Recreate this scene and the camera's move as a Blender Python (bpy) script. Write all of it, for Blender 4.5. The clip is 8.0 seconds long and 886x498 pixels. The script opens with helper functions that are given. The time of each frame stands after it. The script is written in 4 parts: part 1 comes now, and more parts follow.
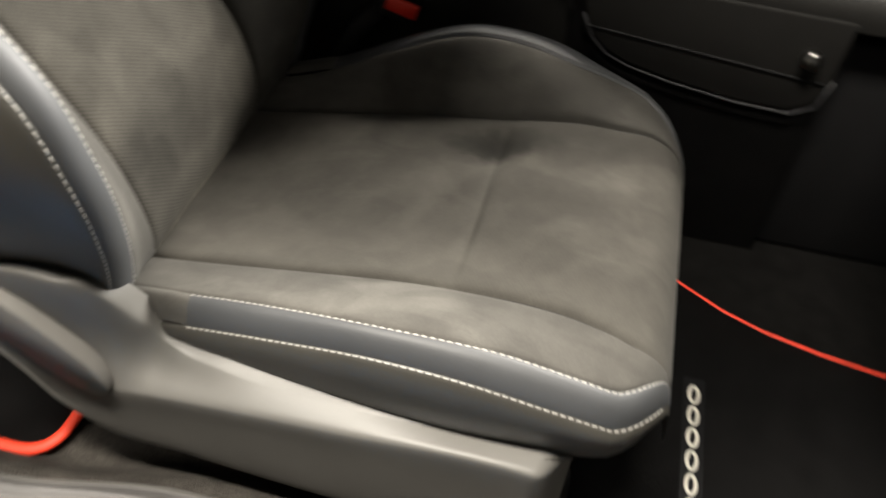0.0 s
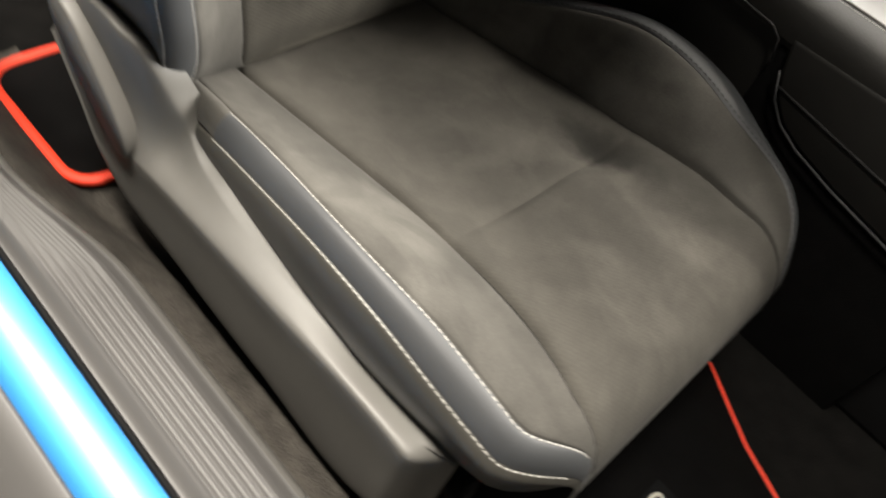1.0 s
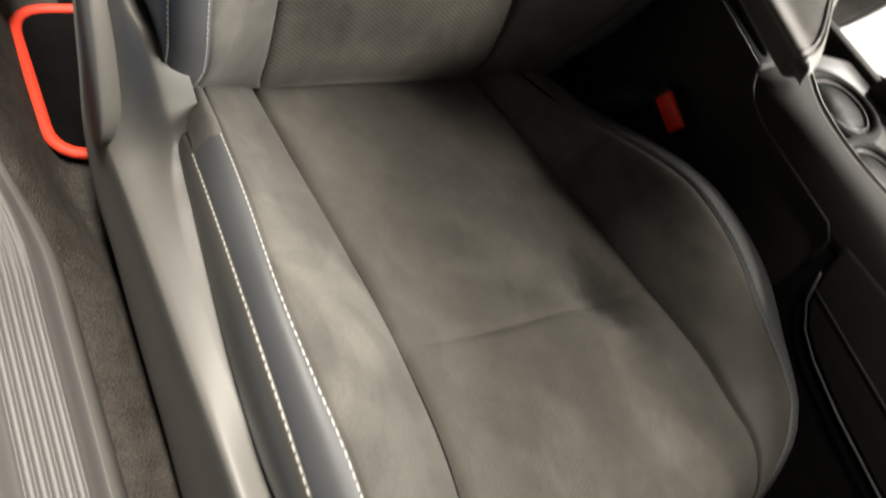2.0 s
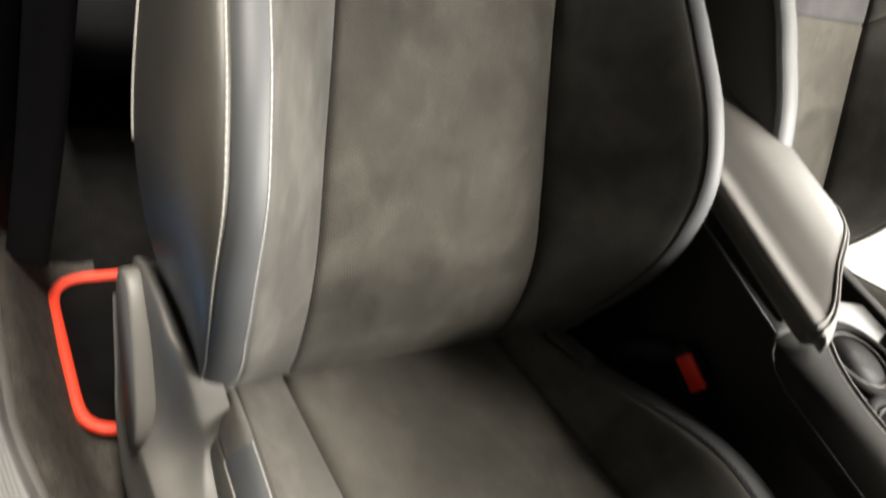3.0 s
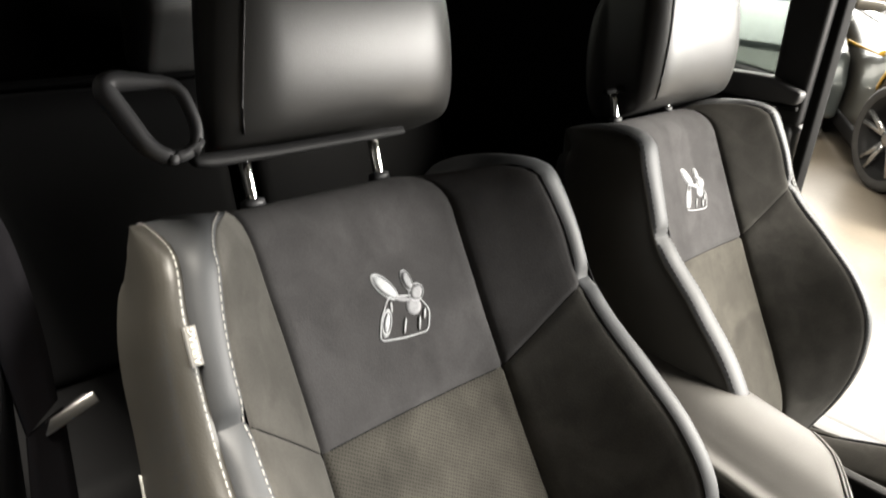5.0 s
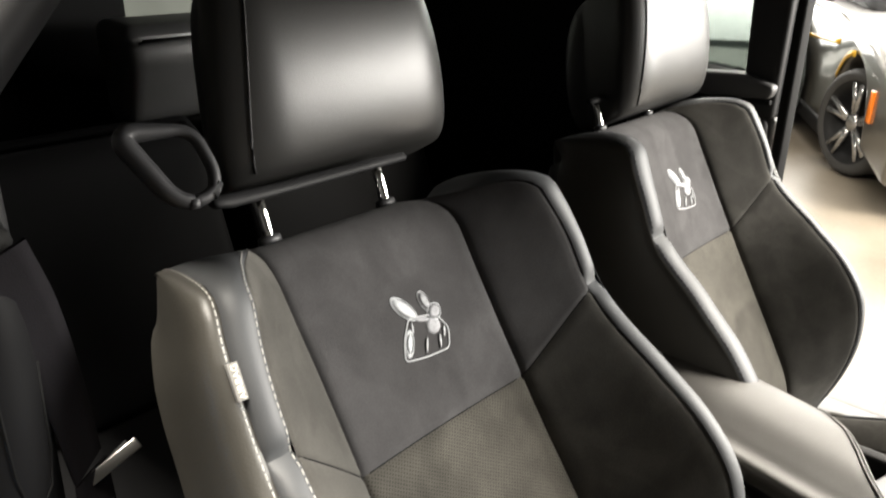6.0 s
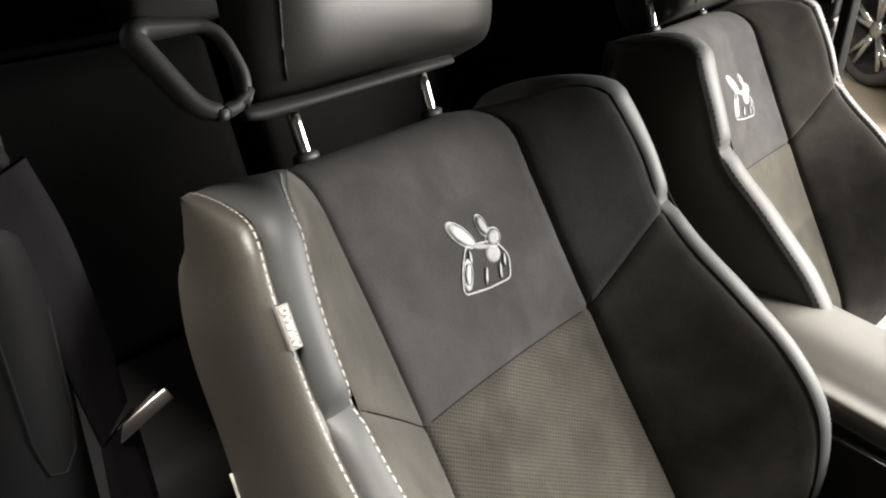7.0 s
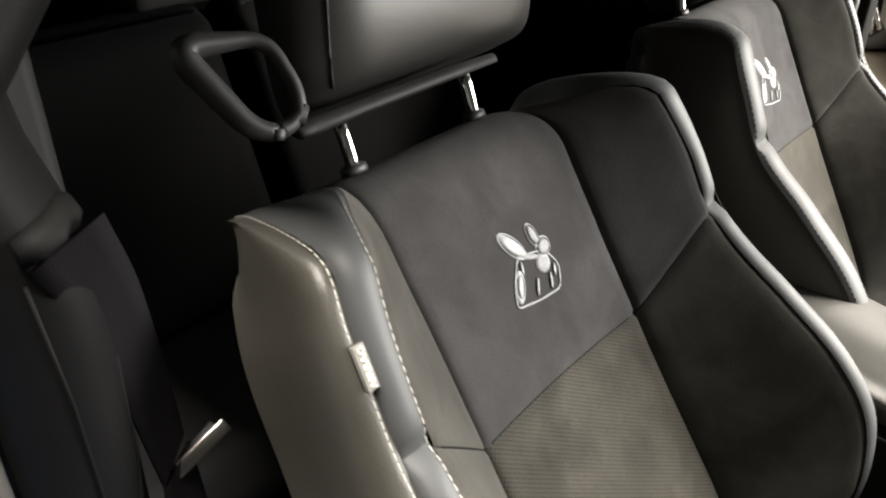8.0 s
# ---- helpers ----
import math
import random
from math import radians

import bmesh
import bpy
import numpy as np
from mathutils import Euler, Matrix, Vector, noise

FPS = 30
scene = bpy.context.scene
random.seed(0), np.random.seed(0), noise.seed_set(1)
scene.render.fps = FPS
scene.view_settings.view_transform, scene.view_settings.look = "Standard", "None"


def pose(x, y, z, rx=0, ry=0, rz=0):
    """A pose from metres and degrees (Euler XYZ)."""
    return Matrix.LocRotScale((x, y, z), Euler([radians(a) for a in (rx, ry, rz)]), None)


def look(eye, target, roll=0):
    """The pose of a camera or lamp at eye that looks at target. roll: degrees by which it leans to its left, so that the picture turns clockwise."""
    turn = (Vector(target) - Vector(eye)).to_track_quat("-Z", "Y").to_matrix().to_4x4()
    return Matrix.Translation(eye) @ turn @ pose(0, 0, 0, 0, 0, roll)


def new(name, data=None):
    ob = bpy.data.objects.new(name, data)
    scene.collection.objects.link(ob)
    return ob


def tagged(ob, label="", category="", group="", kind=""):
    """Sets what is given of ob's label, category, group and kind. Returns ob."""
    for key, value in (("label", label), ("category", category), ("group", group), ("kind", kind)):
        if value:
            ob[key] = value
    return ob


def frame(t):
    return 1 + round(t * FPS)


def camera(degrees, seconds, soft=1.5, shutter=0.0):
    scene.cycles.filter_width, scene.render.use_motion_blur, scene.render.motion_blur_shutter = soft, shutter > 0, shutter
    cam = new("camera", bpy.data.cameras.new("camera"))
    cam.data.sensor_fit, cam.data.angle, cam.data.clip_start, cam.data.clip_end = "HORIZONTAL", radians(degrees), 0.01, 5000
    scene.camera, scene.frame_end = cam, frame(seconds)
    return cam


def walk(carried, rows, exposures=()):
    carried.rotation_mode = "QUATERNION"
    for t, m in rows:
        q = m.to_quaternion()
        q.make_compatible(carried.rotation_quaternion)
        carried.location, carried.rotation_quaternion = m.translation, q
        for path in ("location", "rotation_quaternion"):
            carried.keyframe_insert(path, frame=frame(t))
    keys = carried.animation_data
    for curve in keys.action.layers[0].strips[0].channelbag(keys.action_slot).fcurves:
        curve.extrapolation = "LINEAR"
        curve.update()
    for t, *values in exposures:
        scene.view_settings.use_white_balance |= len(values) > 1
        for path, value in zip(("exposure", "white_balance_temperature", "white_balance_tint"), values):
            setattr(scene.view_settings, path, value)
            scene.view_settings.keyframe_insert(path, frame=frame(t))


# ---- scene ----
cam = camera(59.3, 8.0, 1.9, 0.5)
PATH = [
    (0, (0.286, -0.686, 1.172), (0.005, 0.672, -0.269), 3.7),
    (0.5, (0.376, -0.638, 1.171), (-0.304, 0.583, -0.26), 9.1),
    (0.8, (0.415, -0.602, 1.149), (-0.275, 0.534, -0.345), 16.0),
    (1, (0.421, -0.583, 1.147), (-0.195, 0.506, -0.413), 22.0),
    (1.2, (0.419, -0.551, 1.133), (-0.128, 0.561, -0.437), 28.7),
    (2.3, (0.351, -0.484, 1.114), (-0.478, 0.647, -0.312), 37.4),
    (2.5, (0.325, -0.486, 1.142), (-0.583, 0.639, -0.24), 34.9),
    (3, (0.270, -0.490, 1.207), (-0.770, 0.606, -0.026), 28.3),
    (3.2, (0.240, -0.486, 1.240), (-0.846, 0.620, 0.057), 24.7),
    (3.3, (0.228, -0.486, 1.256), (-0.862, 0.627, 0.083), 23.8),
    (3.5, (0.208, -0.488, 1.289), (-0.907, 0.642, 0.157), 21.4),
    (4, (0.187, -0.507, 1.336), (-1.036, 0.702, 0.314), 14.7),
    (4.5, (0.164, -0.516, 1.387), (-1.088, 0.75, 0.477), 9.6),
    (4.7, (0.151, -0.519, 1.406), (-1.104, 0.773, 0.538), 7.8),
    (5.8, (0.144, -0.566, 1.431), (-1.105, 0.816, 0.703), 1.2),
    (6, (0.137, -0.573, 1.428), (-1.1, 0.804, 0.671), 0.7),
    (6.5, (0.103, -0.566, 1.406), (-1.103, 0.771, 0.536), -0.4),
    (7, (0.02, -0.539, 1.383), (-1.153, 0.778, 0.439), 0.1),
    (7.5, (-0.005, -0.542, 1.389), (-1.153, 0.766, 0.403), 0.3),
    (8, (-0.061, -0.548, 1.415), (-1.166, 0.76, 0.383), 0.2),
]
EXPO = 0.12
walk(cam, [(t, look(eye, target, roll)) for t, eye, target, roll in PATH], [(0.0, EXPO - 0.02), (1.0, EXPO - 0.10), (3.0, EXPO - 0.02), (3.5, EXPO - 0.10), (4.5, EXPO + 0.03), (6.0, EXPO + 0.08), (7.0, EXPO + 0.02), (8.0, EXPO - 0.05)])

# ---- world and lights: a showroom with unseen ceiling lamps and added side lamps ----
world = bpy.data.worlds.new("showroom_air")
scene.world = world
world.use_nodes = True
world.node_tree.nodes["Background"].inputs[0].default_value = (0.80, 0.86, 1.0, 1)
world.node_tree.nodes["Background"].inputs[1].default_value = 0.055


def ceiling_lamp(x, y, z, sx, sy, watts, colour=(1.0, 0.93, 0.82)):
    data = bpy.data.lights.new("ceiling_lamp", "AREA")
    data.shape, data.size, data.size_y, data.energy, data.color = "RECTANGLE", sx, sy, watts, colour
    ob = new("ceiling_lamp", data)
    ob.matrix_world = pose(x, y, z)
    return ob


ceiling_lamp(-0.9, -0.64, 3.35, 3.0, 0.34, 440)
# unseen lamp, added to brighten the cushions from above the front
ceiling_lamp(1.8, 3.4, 3.4, 1.4, 1.2, 560)
ceiling_lamp(-0.6, 3.8, 3.35, 2.6, 1.2, 200)


def unseen_side_light(x, y, z, sx, sz, watts, aim, colour=(1.0, 0.965, 0.90)):
    """An added, unseen area lamp that lights the car as a window would."""
    data = bpy.data.lights.new("window_daylight", "AREA")
    data.shape, data.size, data.size_y, data.energy, data.color = "RECTANGLE", sx, sz, watts, colour
    ob = new("window_daylight", data)
    ob.matrix_world = look((x, y, z), aim)
    return ob


# lamps added unseen, as if windows stood ahead and on the far side
unseen_side_light(3.3, 4.4, 2.35, 3.2, 2.3, 1150, (-0.2, 0.2, 0.9))
unseen_side_light(-2.6, 7.6, 2.2, 4.0, 1.8, 480, (-0.2, 0.2, 0.9))


# ---- materials ----
def material(name, colour, rough=0.5, metal=0.0, spread=0.12, scale=8.0, fine=260.0, bump=0.15, depth=0.0006,
             sheen=0.0, coat=0.0, spec=0.5, grain=0.35):
    """Base colour broken by two scales of noise, with fine relief."""
    mat = bpy.data.materials.new(name)
    mat.use_nodes = True
    nt = mat.node_tree
    b = nt.nodes["Principled BSDF"]
    co = nt.nodes.new("ShaderNodeTexCoord")
    big, small = nt.nodes.new("ShaderNodeTexNoise"), nt.nodes.new("ShaderNodeTexNoise")
    big.inputs["Scale"].default_value, big.inputs["Detail"].default_value = scale, 5
    small.inputs["Scale"].default_value, small.inputs["Detail"].default_value = fine, 3
    mixn = nt.nodes.new("ShaderNodeMath")
    mixn.operation = "MULTIPLY_ADD"
    mixn.inputs[1].default_value = grain
    ramp = nt.nodes.new("ShaderNodeMapRange")
    ramp.inputs["From Min"].default_value, ramp.inputs["From Max"].default_value = 0.3 + grain * 0.3, 0.7 + grain * 0.7
    ramp.inputs["To Min"].default_value, ramp.inputs["To Max"].default_value = 1 - spread, 1 + spread
    mul = nt.nodes.new("ShaderNodeVectorMath")
    mul.operation = "SCALE"
    mul.inputs[0].default_value = colour
    bm = nt.nodes.new("ShaderNodeBump")
    bm.inputs["Strength"].default_value, bm.inputs["Distance"].default_value = bump, depth
    for n in (big, small):
        nt.links.new(co.outputs["Object"], n.inputs["Vector"])
    nt.links.new(small.outputs[0], mixn.inputs[0])
    nt.links.new(big.outputs[0], mixn.inputs[2])
    nt.links.new(mixn.outputs[0], ramp.inputs[0])
    nt.links.new(ramp.outputs[0], mul.inputs["Scale"])
    nt.links.new(mul.outputs[0], b.inputs["Base Color"])
    nt.links.new(small.outputs[0], bm.inputs["Height"])
    nt.links.new(bm.outputs[0], b.inputs["Normal"])
    b.inputs["Roughness"].default_value, b.inputs["Metallic"].default_value = rough, metal
    b.inputs["Specular IOR Level"].default_value = spec
    b.inputs["Sheen Weight"].default_value, b.inputs["Sheen Roughness"].default_value = sheen, 0.45
    b.inputs["Coat Weight"].default_value, b.inputs["Coat Roughness"].default_value = coat, 0.04
    return mat


def nap(mat, strength):
    """Brushed nap of suede: broad soft swipes and smaller smudges with one firmer edge."""
    nt = mat.node_tree
    b = nt.nodes["Principled BSDF"]
    src = b.inputs["Base Color"].links[0].from_socket
    co = nt.nodes.new("ShaderNodeTexCoord")
    for scale, size, bend, lo, hi, amount in (((1.0, 1.3, 1.1), 3.6, 0.9, 0.44, 0.56, strength), ((1.0, 1.5, 1.2), 11.0, 0.8, 0.44, 0.58, strength * 0.5), ((1.3, 1.0, 1.0), 38.0, 0.4, 0.30, 0.70, strength * 0.25)):
        warp = nt.nodes.new("ShaderNodeMapping")
        warp.inputs["Rotation"].default_value = (0.4, 0.3, 0.7)
        warp.inputs["Scale"].default_value = scale
        n = nt.nodes.new("ShaderNodeTexNoise")
        n.inputs["Scale"].default_value, n.inputs["Detail"].default_value = size, 3
        n.inputs["Distortion"].default_value = bend
        r = nt.nodes.new("ShaderNodeMapRange")
        r.interpolation_type = "SMOOTHSTEP"
        r.inputs["From Min"].default_value, r.inputs["From Max"].default_value = lo, hi
        r.inputs["To Min"].default_value, r.inputs["To Max"].default_value = 1 - amount, 1 + amount
        s = nt.nodes.new("ShaderNodeVectorMath")
        s.operation = "SCALE"
        nt.links.new(co.outputs["Object"], warp.inputs["Vector"])
        nt.links.new(warp.outputs[0], n.inputs["Vector"])
        nt.links.new(n.outputs[0], r.inputs[0])
        nt.links.new(src, s.inputs[0])
        nt.links.new(r.outputs[0], s.inputs["Scale"])
        src = s.outputs[0]
    nt.links.new(src, b.inputs["Base Color"])
    return mat


def smudged_and_shaded(mat, centre, size, amount):
    """A darker patch with a ragged outline, for worn smudges and for painted shade."""
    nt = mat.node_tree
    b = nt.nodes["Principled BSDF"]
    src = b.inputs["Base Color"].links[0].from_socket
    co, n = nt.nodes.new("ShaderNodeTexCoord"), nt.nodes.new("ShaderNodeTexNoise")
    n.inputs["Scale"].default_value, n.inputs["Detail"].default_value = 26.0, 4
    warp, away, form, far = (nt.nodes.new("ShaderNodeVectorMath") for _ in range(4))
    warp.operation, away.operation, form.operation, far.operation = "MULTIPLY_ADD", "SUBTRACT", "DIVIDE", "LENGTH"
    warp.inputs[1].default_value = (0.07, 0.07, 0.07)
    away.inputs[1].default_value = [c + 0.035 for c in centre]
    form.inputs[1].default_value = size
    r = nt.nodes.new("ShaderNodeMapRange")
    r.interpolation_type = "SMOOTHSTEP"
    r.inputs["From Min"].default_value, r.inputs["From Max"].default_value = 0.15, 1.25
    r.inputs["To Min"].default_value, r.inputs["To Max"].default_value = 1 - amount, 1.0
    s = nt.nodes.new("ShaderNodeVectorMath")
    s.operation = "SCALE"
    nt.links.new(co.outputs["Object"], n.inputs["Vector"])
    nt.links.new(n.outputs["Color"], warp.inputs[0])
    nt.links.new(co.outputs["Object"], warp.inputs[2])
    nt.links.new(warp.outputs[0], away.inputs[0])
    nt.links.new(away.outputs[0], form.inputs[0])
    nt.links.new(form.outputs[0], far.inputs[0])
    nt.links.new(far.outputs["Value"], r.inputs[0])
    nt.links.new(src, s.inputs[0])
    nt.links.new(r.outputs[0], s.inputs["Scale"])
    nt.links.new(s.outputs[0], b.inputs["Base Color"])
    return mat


def perforated(mat, pitch, depth=0.55):
    """Rows of tiny punched holes, by the mesh's own flat coordinates."""
    nt = mat.node_tree
    b = nt.nodes["Principled BSDF"]
    src = b.inputs["Base Color"].links[0].from_socket
    uv = nt.nodes.new("ShaderNodeUVMap")
    v = nt.nodes.new("ShaderNodeTexVoronoi")
    v.inputs["Scale"].default_value = 1 / pitch
    v.inputs["Randomness"].default_value = 0.0
    r = nt.nodes.new("ShaderNodeMapRange")
    r.interpolation_type = "SMOOTHSTEP"
    r.inputs["From Min"].default_value, r.inputs["From Max"].default_value = 0.16, 0.32
    r.inputs["To Min"].default_value, r.inputs["To Max"].default_value = 1 - depth, 1.0
    s = nt.nodes.new("ShaderNodeVectorMath")
    s.operation = "SCALE"
    turn = nt.nodes.new("ShaderNodeMapping")
    turn.inputs["Rotation"].default_value = (0.0, 0.0, 0.6)
    nt.links.new(uv.outputs[0], turn.inputs["Vector"])
    nt.links.new(turn.outputs[0], v.inputs["Vector"])
    nt.links.new(v.outputs["Distance"], r.inputs[0])
    nt.links.new(src, s.inputs[0])
    nt.links.new(r.outputs[0], s.inputs["Scale"])
    nt.links.new(s.outputs[0], b.inputs["Base Color"])
    return mat


SUEDE = nap(material("charcoal_suede", (0.064, 0.061, 0.055), 0.95, spread=0.20, scale=22, fine=520, bump=0.3, depth=0.0008, sheen=0.03, spec=0.15, grain=0.9), 0.15)
SUEDE_U = nap(material("blue_grey_suede", (0.055, 0.053, 0.0535), 0.95, spread=0.20, scale=22, fine=520, bump=0.3, depth=0.0008, sheen=0.03, spec=0.15, grain=0.9), 0.11)
# low patch: smudges and painted shade at the backrest's foot; upper patch: smudge
SUEDE_P = perforated(smudged_and_shaded(smudged_and_shaded(nap(material("perforated_suede", (0.066, 0.0615, 0.052), 0.95, spread=0.20, scale=22, fine=520, bump=0.3, depth=0.0008, sheen=0.03, spec=0.15, grain=0.9), 0.13), (-0.16, -0.07, 0.615), (0.09, 0.15, 0.065), 0.48), (-0.325, -0.055, 0.865), (0.06, 0.07, 0.024), 0.24), 0.0040)
# dark smudge by the seam, then a wide darker zone along the inner side
SUEDE_C = perforated(smudged_and_shaded(smudged_and_shaded(nap(material("cushion_suede", (0.067, 0.063, 0.055), 0.95, spread=0.20, scale=22, fine=520, bump=0.3, depth=0.0008, sheen=0.03, spec=0.15, grain=0.9), 0.12), (0.182, 0.088, 0.55), (0.064, 0.036, 0.06), 0.60), (0.24, 0.125, 0.56), (0.27, 0.065, 0.12), 0.44), 0.0040, 0.12)
CONSOLE = material("console_leather", (0.014, 0.0135, 0.0125), 0.66, spread=0.10, scale=20, fine=420, bump=0.30, depth=0.0008, spec=0.2)
LEATHER = material("black_leather", (0.041, 0.0385, 0.033), 0.44, spread=0.10, scale=20, fine=420, bump=0.30, depth=0.0008)
STRIP = material("smooth_leather_strip", (0.050, 0.052, 0.055), 0.58, spread=0.08, scale=18, fine=500, bump=0.18, depth=0.0006)
HEADLEATHER = material("headrest_leather", (0.020, 0.0195, 0.0185), 0.40, spread=0.08, scale=20, fine=520, bump=0.25, depth=0.0006, spec=0.6)
LIDLEATHER = material("armrest_leather", (0.092, 0.087, 0.080), 0.45, spread=0.08, scale=20, fine=520, bump=0.25, depth=0.0006)
PLASTIC = material("grained_trim_plastic", (0.105, 0.101, 0.093), 0.48, spread=0.08, scale=12, fine=900, bump=0.25, depth=0.0005)
LEVERP = material("grey_lever_plastic", (0.12, 0.115, 0.106), 0.5, spread=0.06, scale=15, fine=900, bump=0.2, depth=0.0004)
REARH = material("dark_headrest_leather", (0.042, 0.042, 0.042), 0.4, spread=0.10, scale=20, fine=420, bump=0.3, depth=0.0006, spec=0.6)
# near-black on all rear trim: the dim rear cabin is painted into it
REARL = material("shaded_rear_black", (0.0030, 0.0030, 0.0032), 0.7, spread=0.12, scale=18, fine=420, bump=0.3, depth=0.0006, spec=0.06)
DARKPL = material("dark_plastic", (0.011, 0.011, 0.0115), 0.6, spread=0.15, scale=10, fine=700, bump=0.2, depth=0.0005, spec=0.2)
PILLARP = material("pillar_trim_plastic", (0.0065, 0.0065, 0.007), 0.6, spread=0.10, scale=8, fine=900, bump=0.25, depth=0.0005, spec=0.10)
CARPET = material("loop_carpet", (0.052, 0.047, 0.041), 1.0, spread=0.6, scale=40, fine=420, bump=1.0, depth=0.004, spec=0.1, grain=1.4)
# the same carpet again, with the footwell's shade painted into its colour
FLOORC = material("shaded_floor_carpet", (0.0062, 0.0058, 0.0054), 1.0, spread=0.45, scale=30, fine=520, bump=0.9, depth=0.004, spec=0.1)
MATPILE = material("mat_pile", (0.0042, 0.004, 0.004), 1.0, spread=0.35, scale=24, fine=600, bump=0.8, depth=0.003, spec=0.1)
RED = material("red_binding", (0.80, 0.050, 0.018), 0.6, spread=0.08, scale=30, fine=900, bump=0.3, depth=0.0006)
REDPL = material("red_button_plastic", (0.75, 0.030, 0.012), 0.4, spread=0.04)
CHROME = material("chrome", (0.86, 0.85, 0.82), 0.14, 1.0, spread=0.02, bump=0.0)
STEEL = material("brushed_steel", (0.24, 0.235, 0.225), 0.3, 1.0, spread=0.06, bump=0.05)
BLUE = material("blue_metallic_paint", (0.05, 0.33, 0.80), 0.5, 0.45, spread=0.05, scale=300, fine=900, bump=0.02, coat=1.0)
BLUE.node_tree.nodes["Principled BSDF"].inputs["Coat Roughness"].default_value = 0.28
SCUFF = material("grey_scuff_plastic", (0.075, 0.072, 0.070), 0.5, spread=0.06, scale=10, fine=900, bump=0.2, depth=0.0004)
RUBBER = material("door_seal_rubber", (0.005, 0.005, 0.005), 0.7, spread=0.1, scale=14, fine=500, bump=0.3, spec=0.12)
THREAD = material("grey_thread", (0.31, 0.302, 0.280), 0.7, spread=0.1, scale=200, fine=900, bump=0.2)
THREADD = material("dark_thread", (0.006, 0.006, 0.007), 0.6, spread=0.1, scale=200, fine=900, bump=0.2)
EMBROID = material("silver_embroidery", (0.36, 0.37, 0.38), 0.5, spread=0.15, scale=300, fine=900, bump=0.5, depth=0.001)
EMBROIDG = material("grey_embroidery", (0.20, 0.20, 0.21), 0.5, spread=0.15, scale=300, fine=900, bump=0.5, depth=0.001)
WEB = material("belt_webbing", (0.009, 0.0083, 0.0095), 0.85, spread=0.15, scale=40, fine=700, bump=0.5, depth=0.0008, spec=0.06)
CONCRETE = material("sealed_beige_floor", (0.15, 0.128, 0.099), 0.38, spread=0.22, scale=2.2, fine=40, bump=0.05)
WALLP = material("showroom_wall_paint", (0.10, 0.10, 0.10), 0.8, spread=0.05, scale=1.5, fine=80, bump=0.1)
FARWALL = material("light_wall_paint", (0.40, 0.41, 0.39), 0.8, spread=0.06, scale=1.5, fine=80, bump=0.1)
TRIMGREY = material("dark_grey_trim_plastic", (0.030, 0.030, 0.032), 0.5, spread=0.08, scale=8, fine=900, bump=0.25, depth=0.0005)
HEADLINE = material("headliner_cloth", (0.05, 0.05, 0.05), 0.95, spread=0.1, scale=20, fine=500, bump=0.4)
LABELW = material("white_print", (0.58, 0.56, 0.49), 0.7, spread=0.05)
TAGCLOTH = material("grey_tag_cloth", (0.16, 0.155, 0.145), 0.8, spread=0.1, scale=60, fine=900, bump=0.4)
TRIMSILVER = material("silver_console_trim", (0.14, 0.14, 0.14), 0.42, 0.5, spread=0.03, bump=0.02)
GOLDPAINT = material("champagne_car_paint", (0.125, 0.119, 0.104), 0.3, 0.4, spread=0.04, scale=200, bump=0.02, coat=1.0)
GREYPAINT = material("blue_grey_car_paint", (0.10, 0.115, 0.115), 0.3, 0.4, spread=0.05, scale=200, bump=0.02, coat=1.0)
YELLOWP = material("yellow_stripe_vinyl", (0.62, 0.36, 0.03), 0.35, spread=0.04, bump=0.02)
TYRE = material("tyre_rubber", (0.040, 0.039, 0.038), 0.75, spread=0.15, scale=20, fine=300, bump=0.3)
ALLOY = material("dark_alloy", (0.42, 0.42, 0.42), 0.25, 0.9, spread=0.05, bump=0.02)
AMBER = material("amber_lens", (0.85, 0.22, 0.02), 0.2, spread=0.03, bump=0.0)


def glass_material(name, tint):
    mat = bpy.data.materials.new(name)
    mat.use_nodes = True
    b = mat.node_tree.nodes["Principled BSDF"]
    b.inputs["Base Color"].default_value = (*tint, 1)
    b.inputs["Roughness"].default_value, b.inputs["Transmission Weight"].default_value = 0.02, 1.0
    b.inputs["IOR"].default_value = 1.1
    return mat


GLASS = glass_material("tinted_glass", (0.12, 0.138, 0.126))
GLASSC = glass_material("clear_glass", (0.72, 0.76, 0.73))


# ---- building tools ----
def mesh_object(name, verts, faces, mat, parent=None, label="", smooth=True, uvs=None):
    me = bpy.data.meshes.new(name)
    me.from_pydata([tuple(v) for v in verts], [], faces)
    if uvs is not None:
        layer = me.uv_layers.new(name="UVMap")
        for loop in me.loops:
            layer.data[loop.index].uv = uvs[loop.vertex_index]
    me.materials.append(mat)
    me.polygons.foreach_set("use_smooth", [smooth] * len(me.polygons))
    me.update()
    ob = new(name, me)
    if parent:
        ob.parent = parent
        ob.matrix_parent_inverse = parent.matrix_basis.inverted()
    if label:
        ob["label"] = label
    return ob


def part(name, bm, mat, parent=None, label="", smooth=True):
    """One mesh object out of a bmesh."""
    me = bpy.data.meshes.new(name)
    bmesh.ops.recalc_face_normals(bm, faces=bm.faces[:])
    bm.to_mesh(me)
    bm.free()
    me.materials.append(mat)
    me.polygons.foreach_set("use_smooth", [smooth] * len(me.polygons))
    ob = new(name, me)
    if parent:
        ob.parent = parent
        ob.matrix_parent_inverse = parent.matrix_basis.inverted()
    if label:
        ob["label"] = label
    return ob


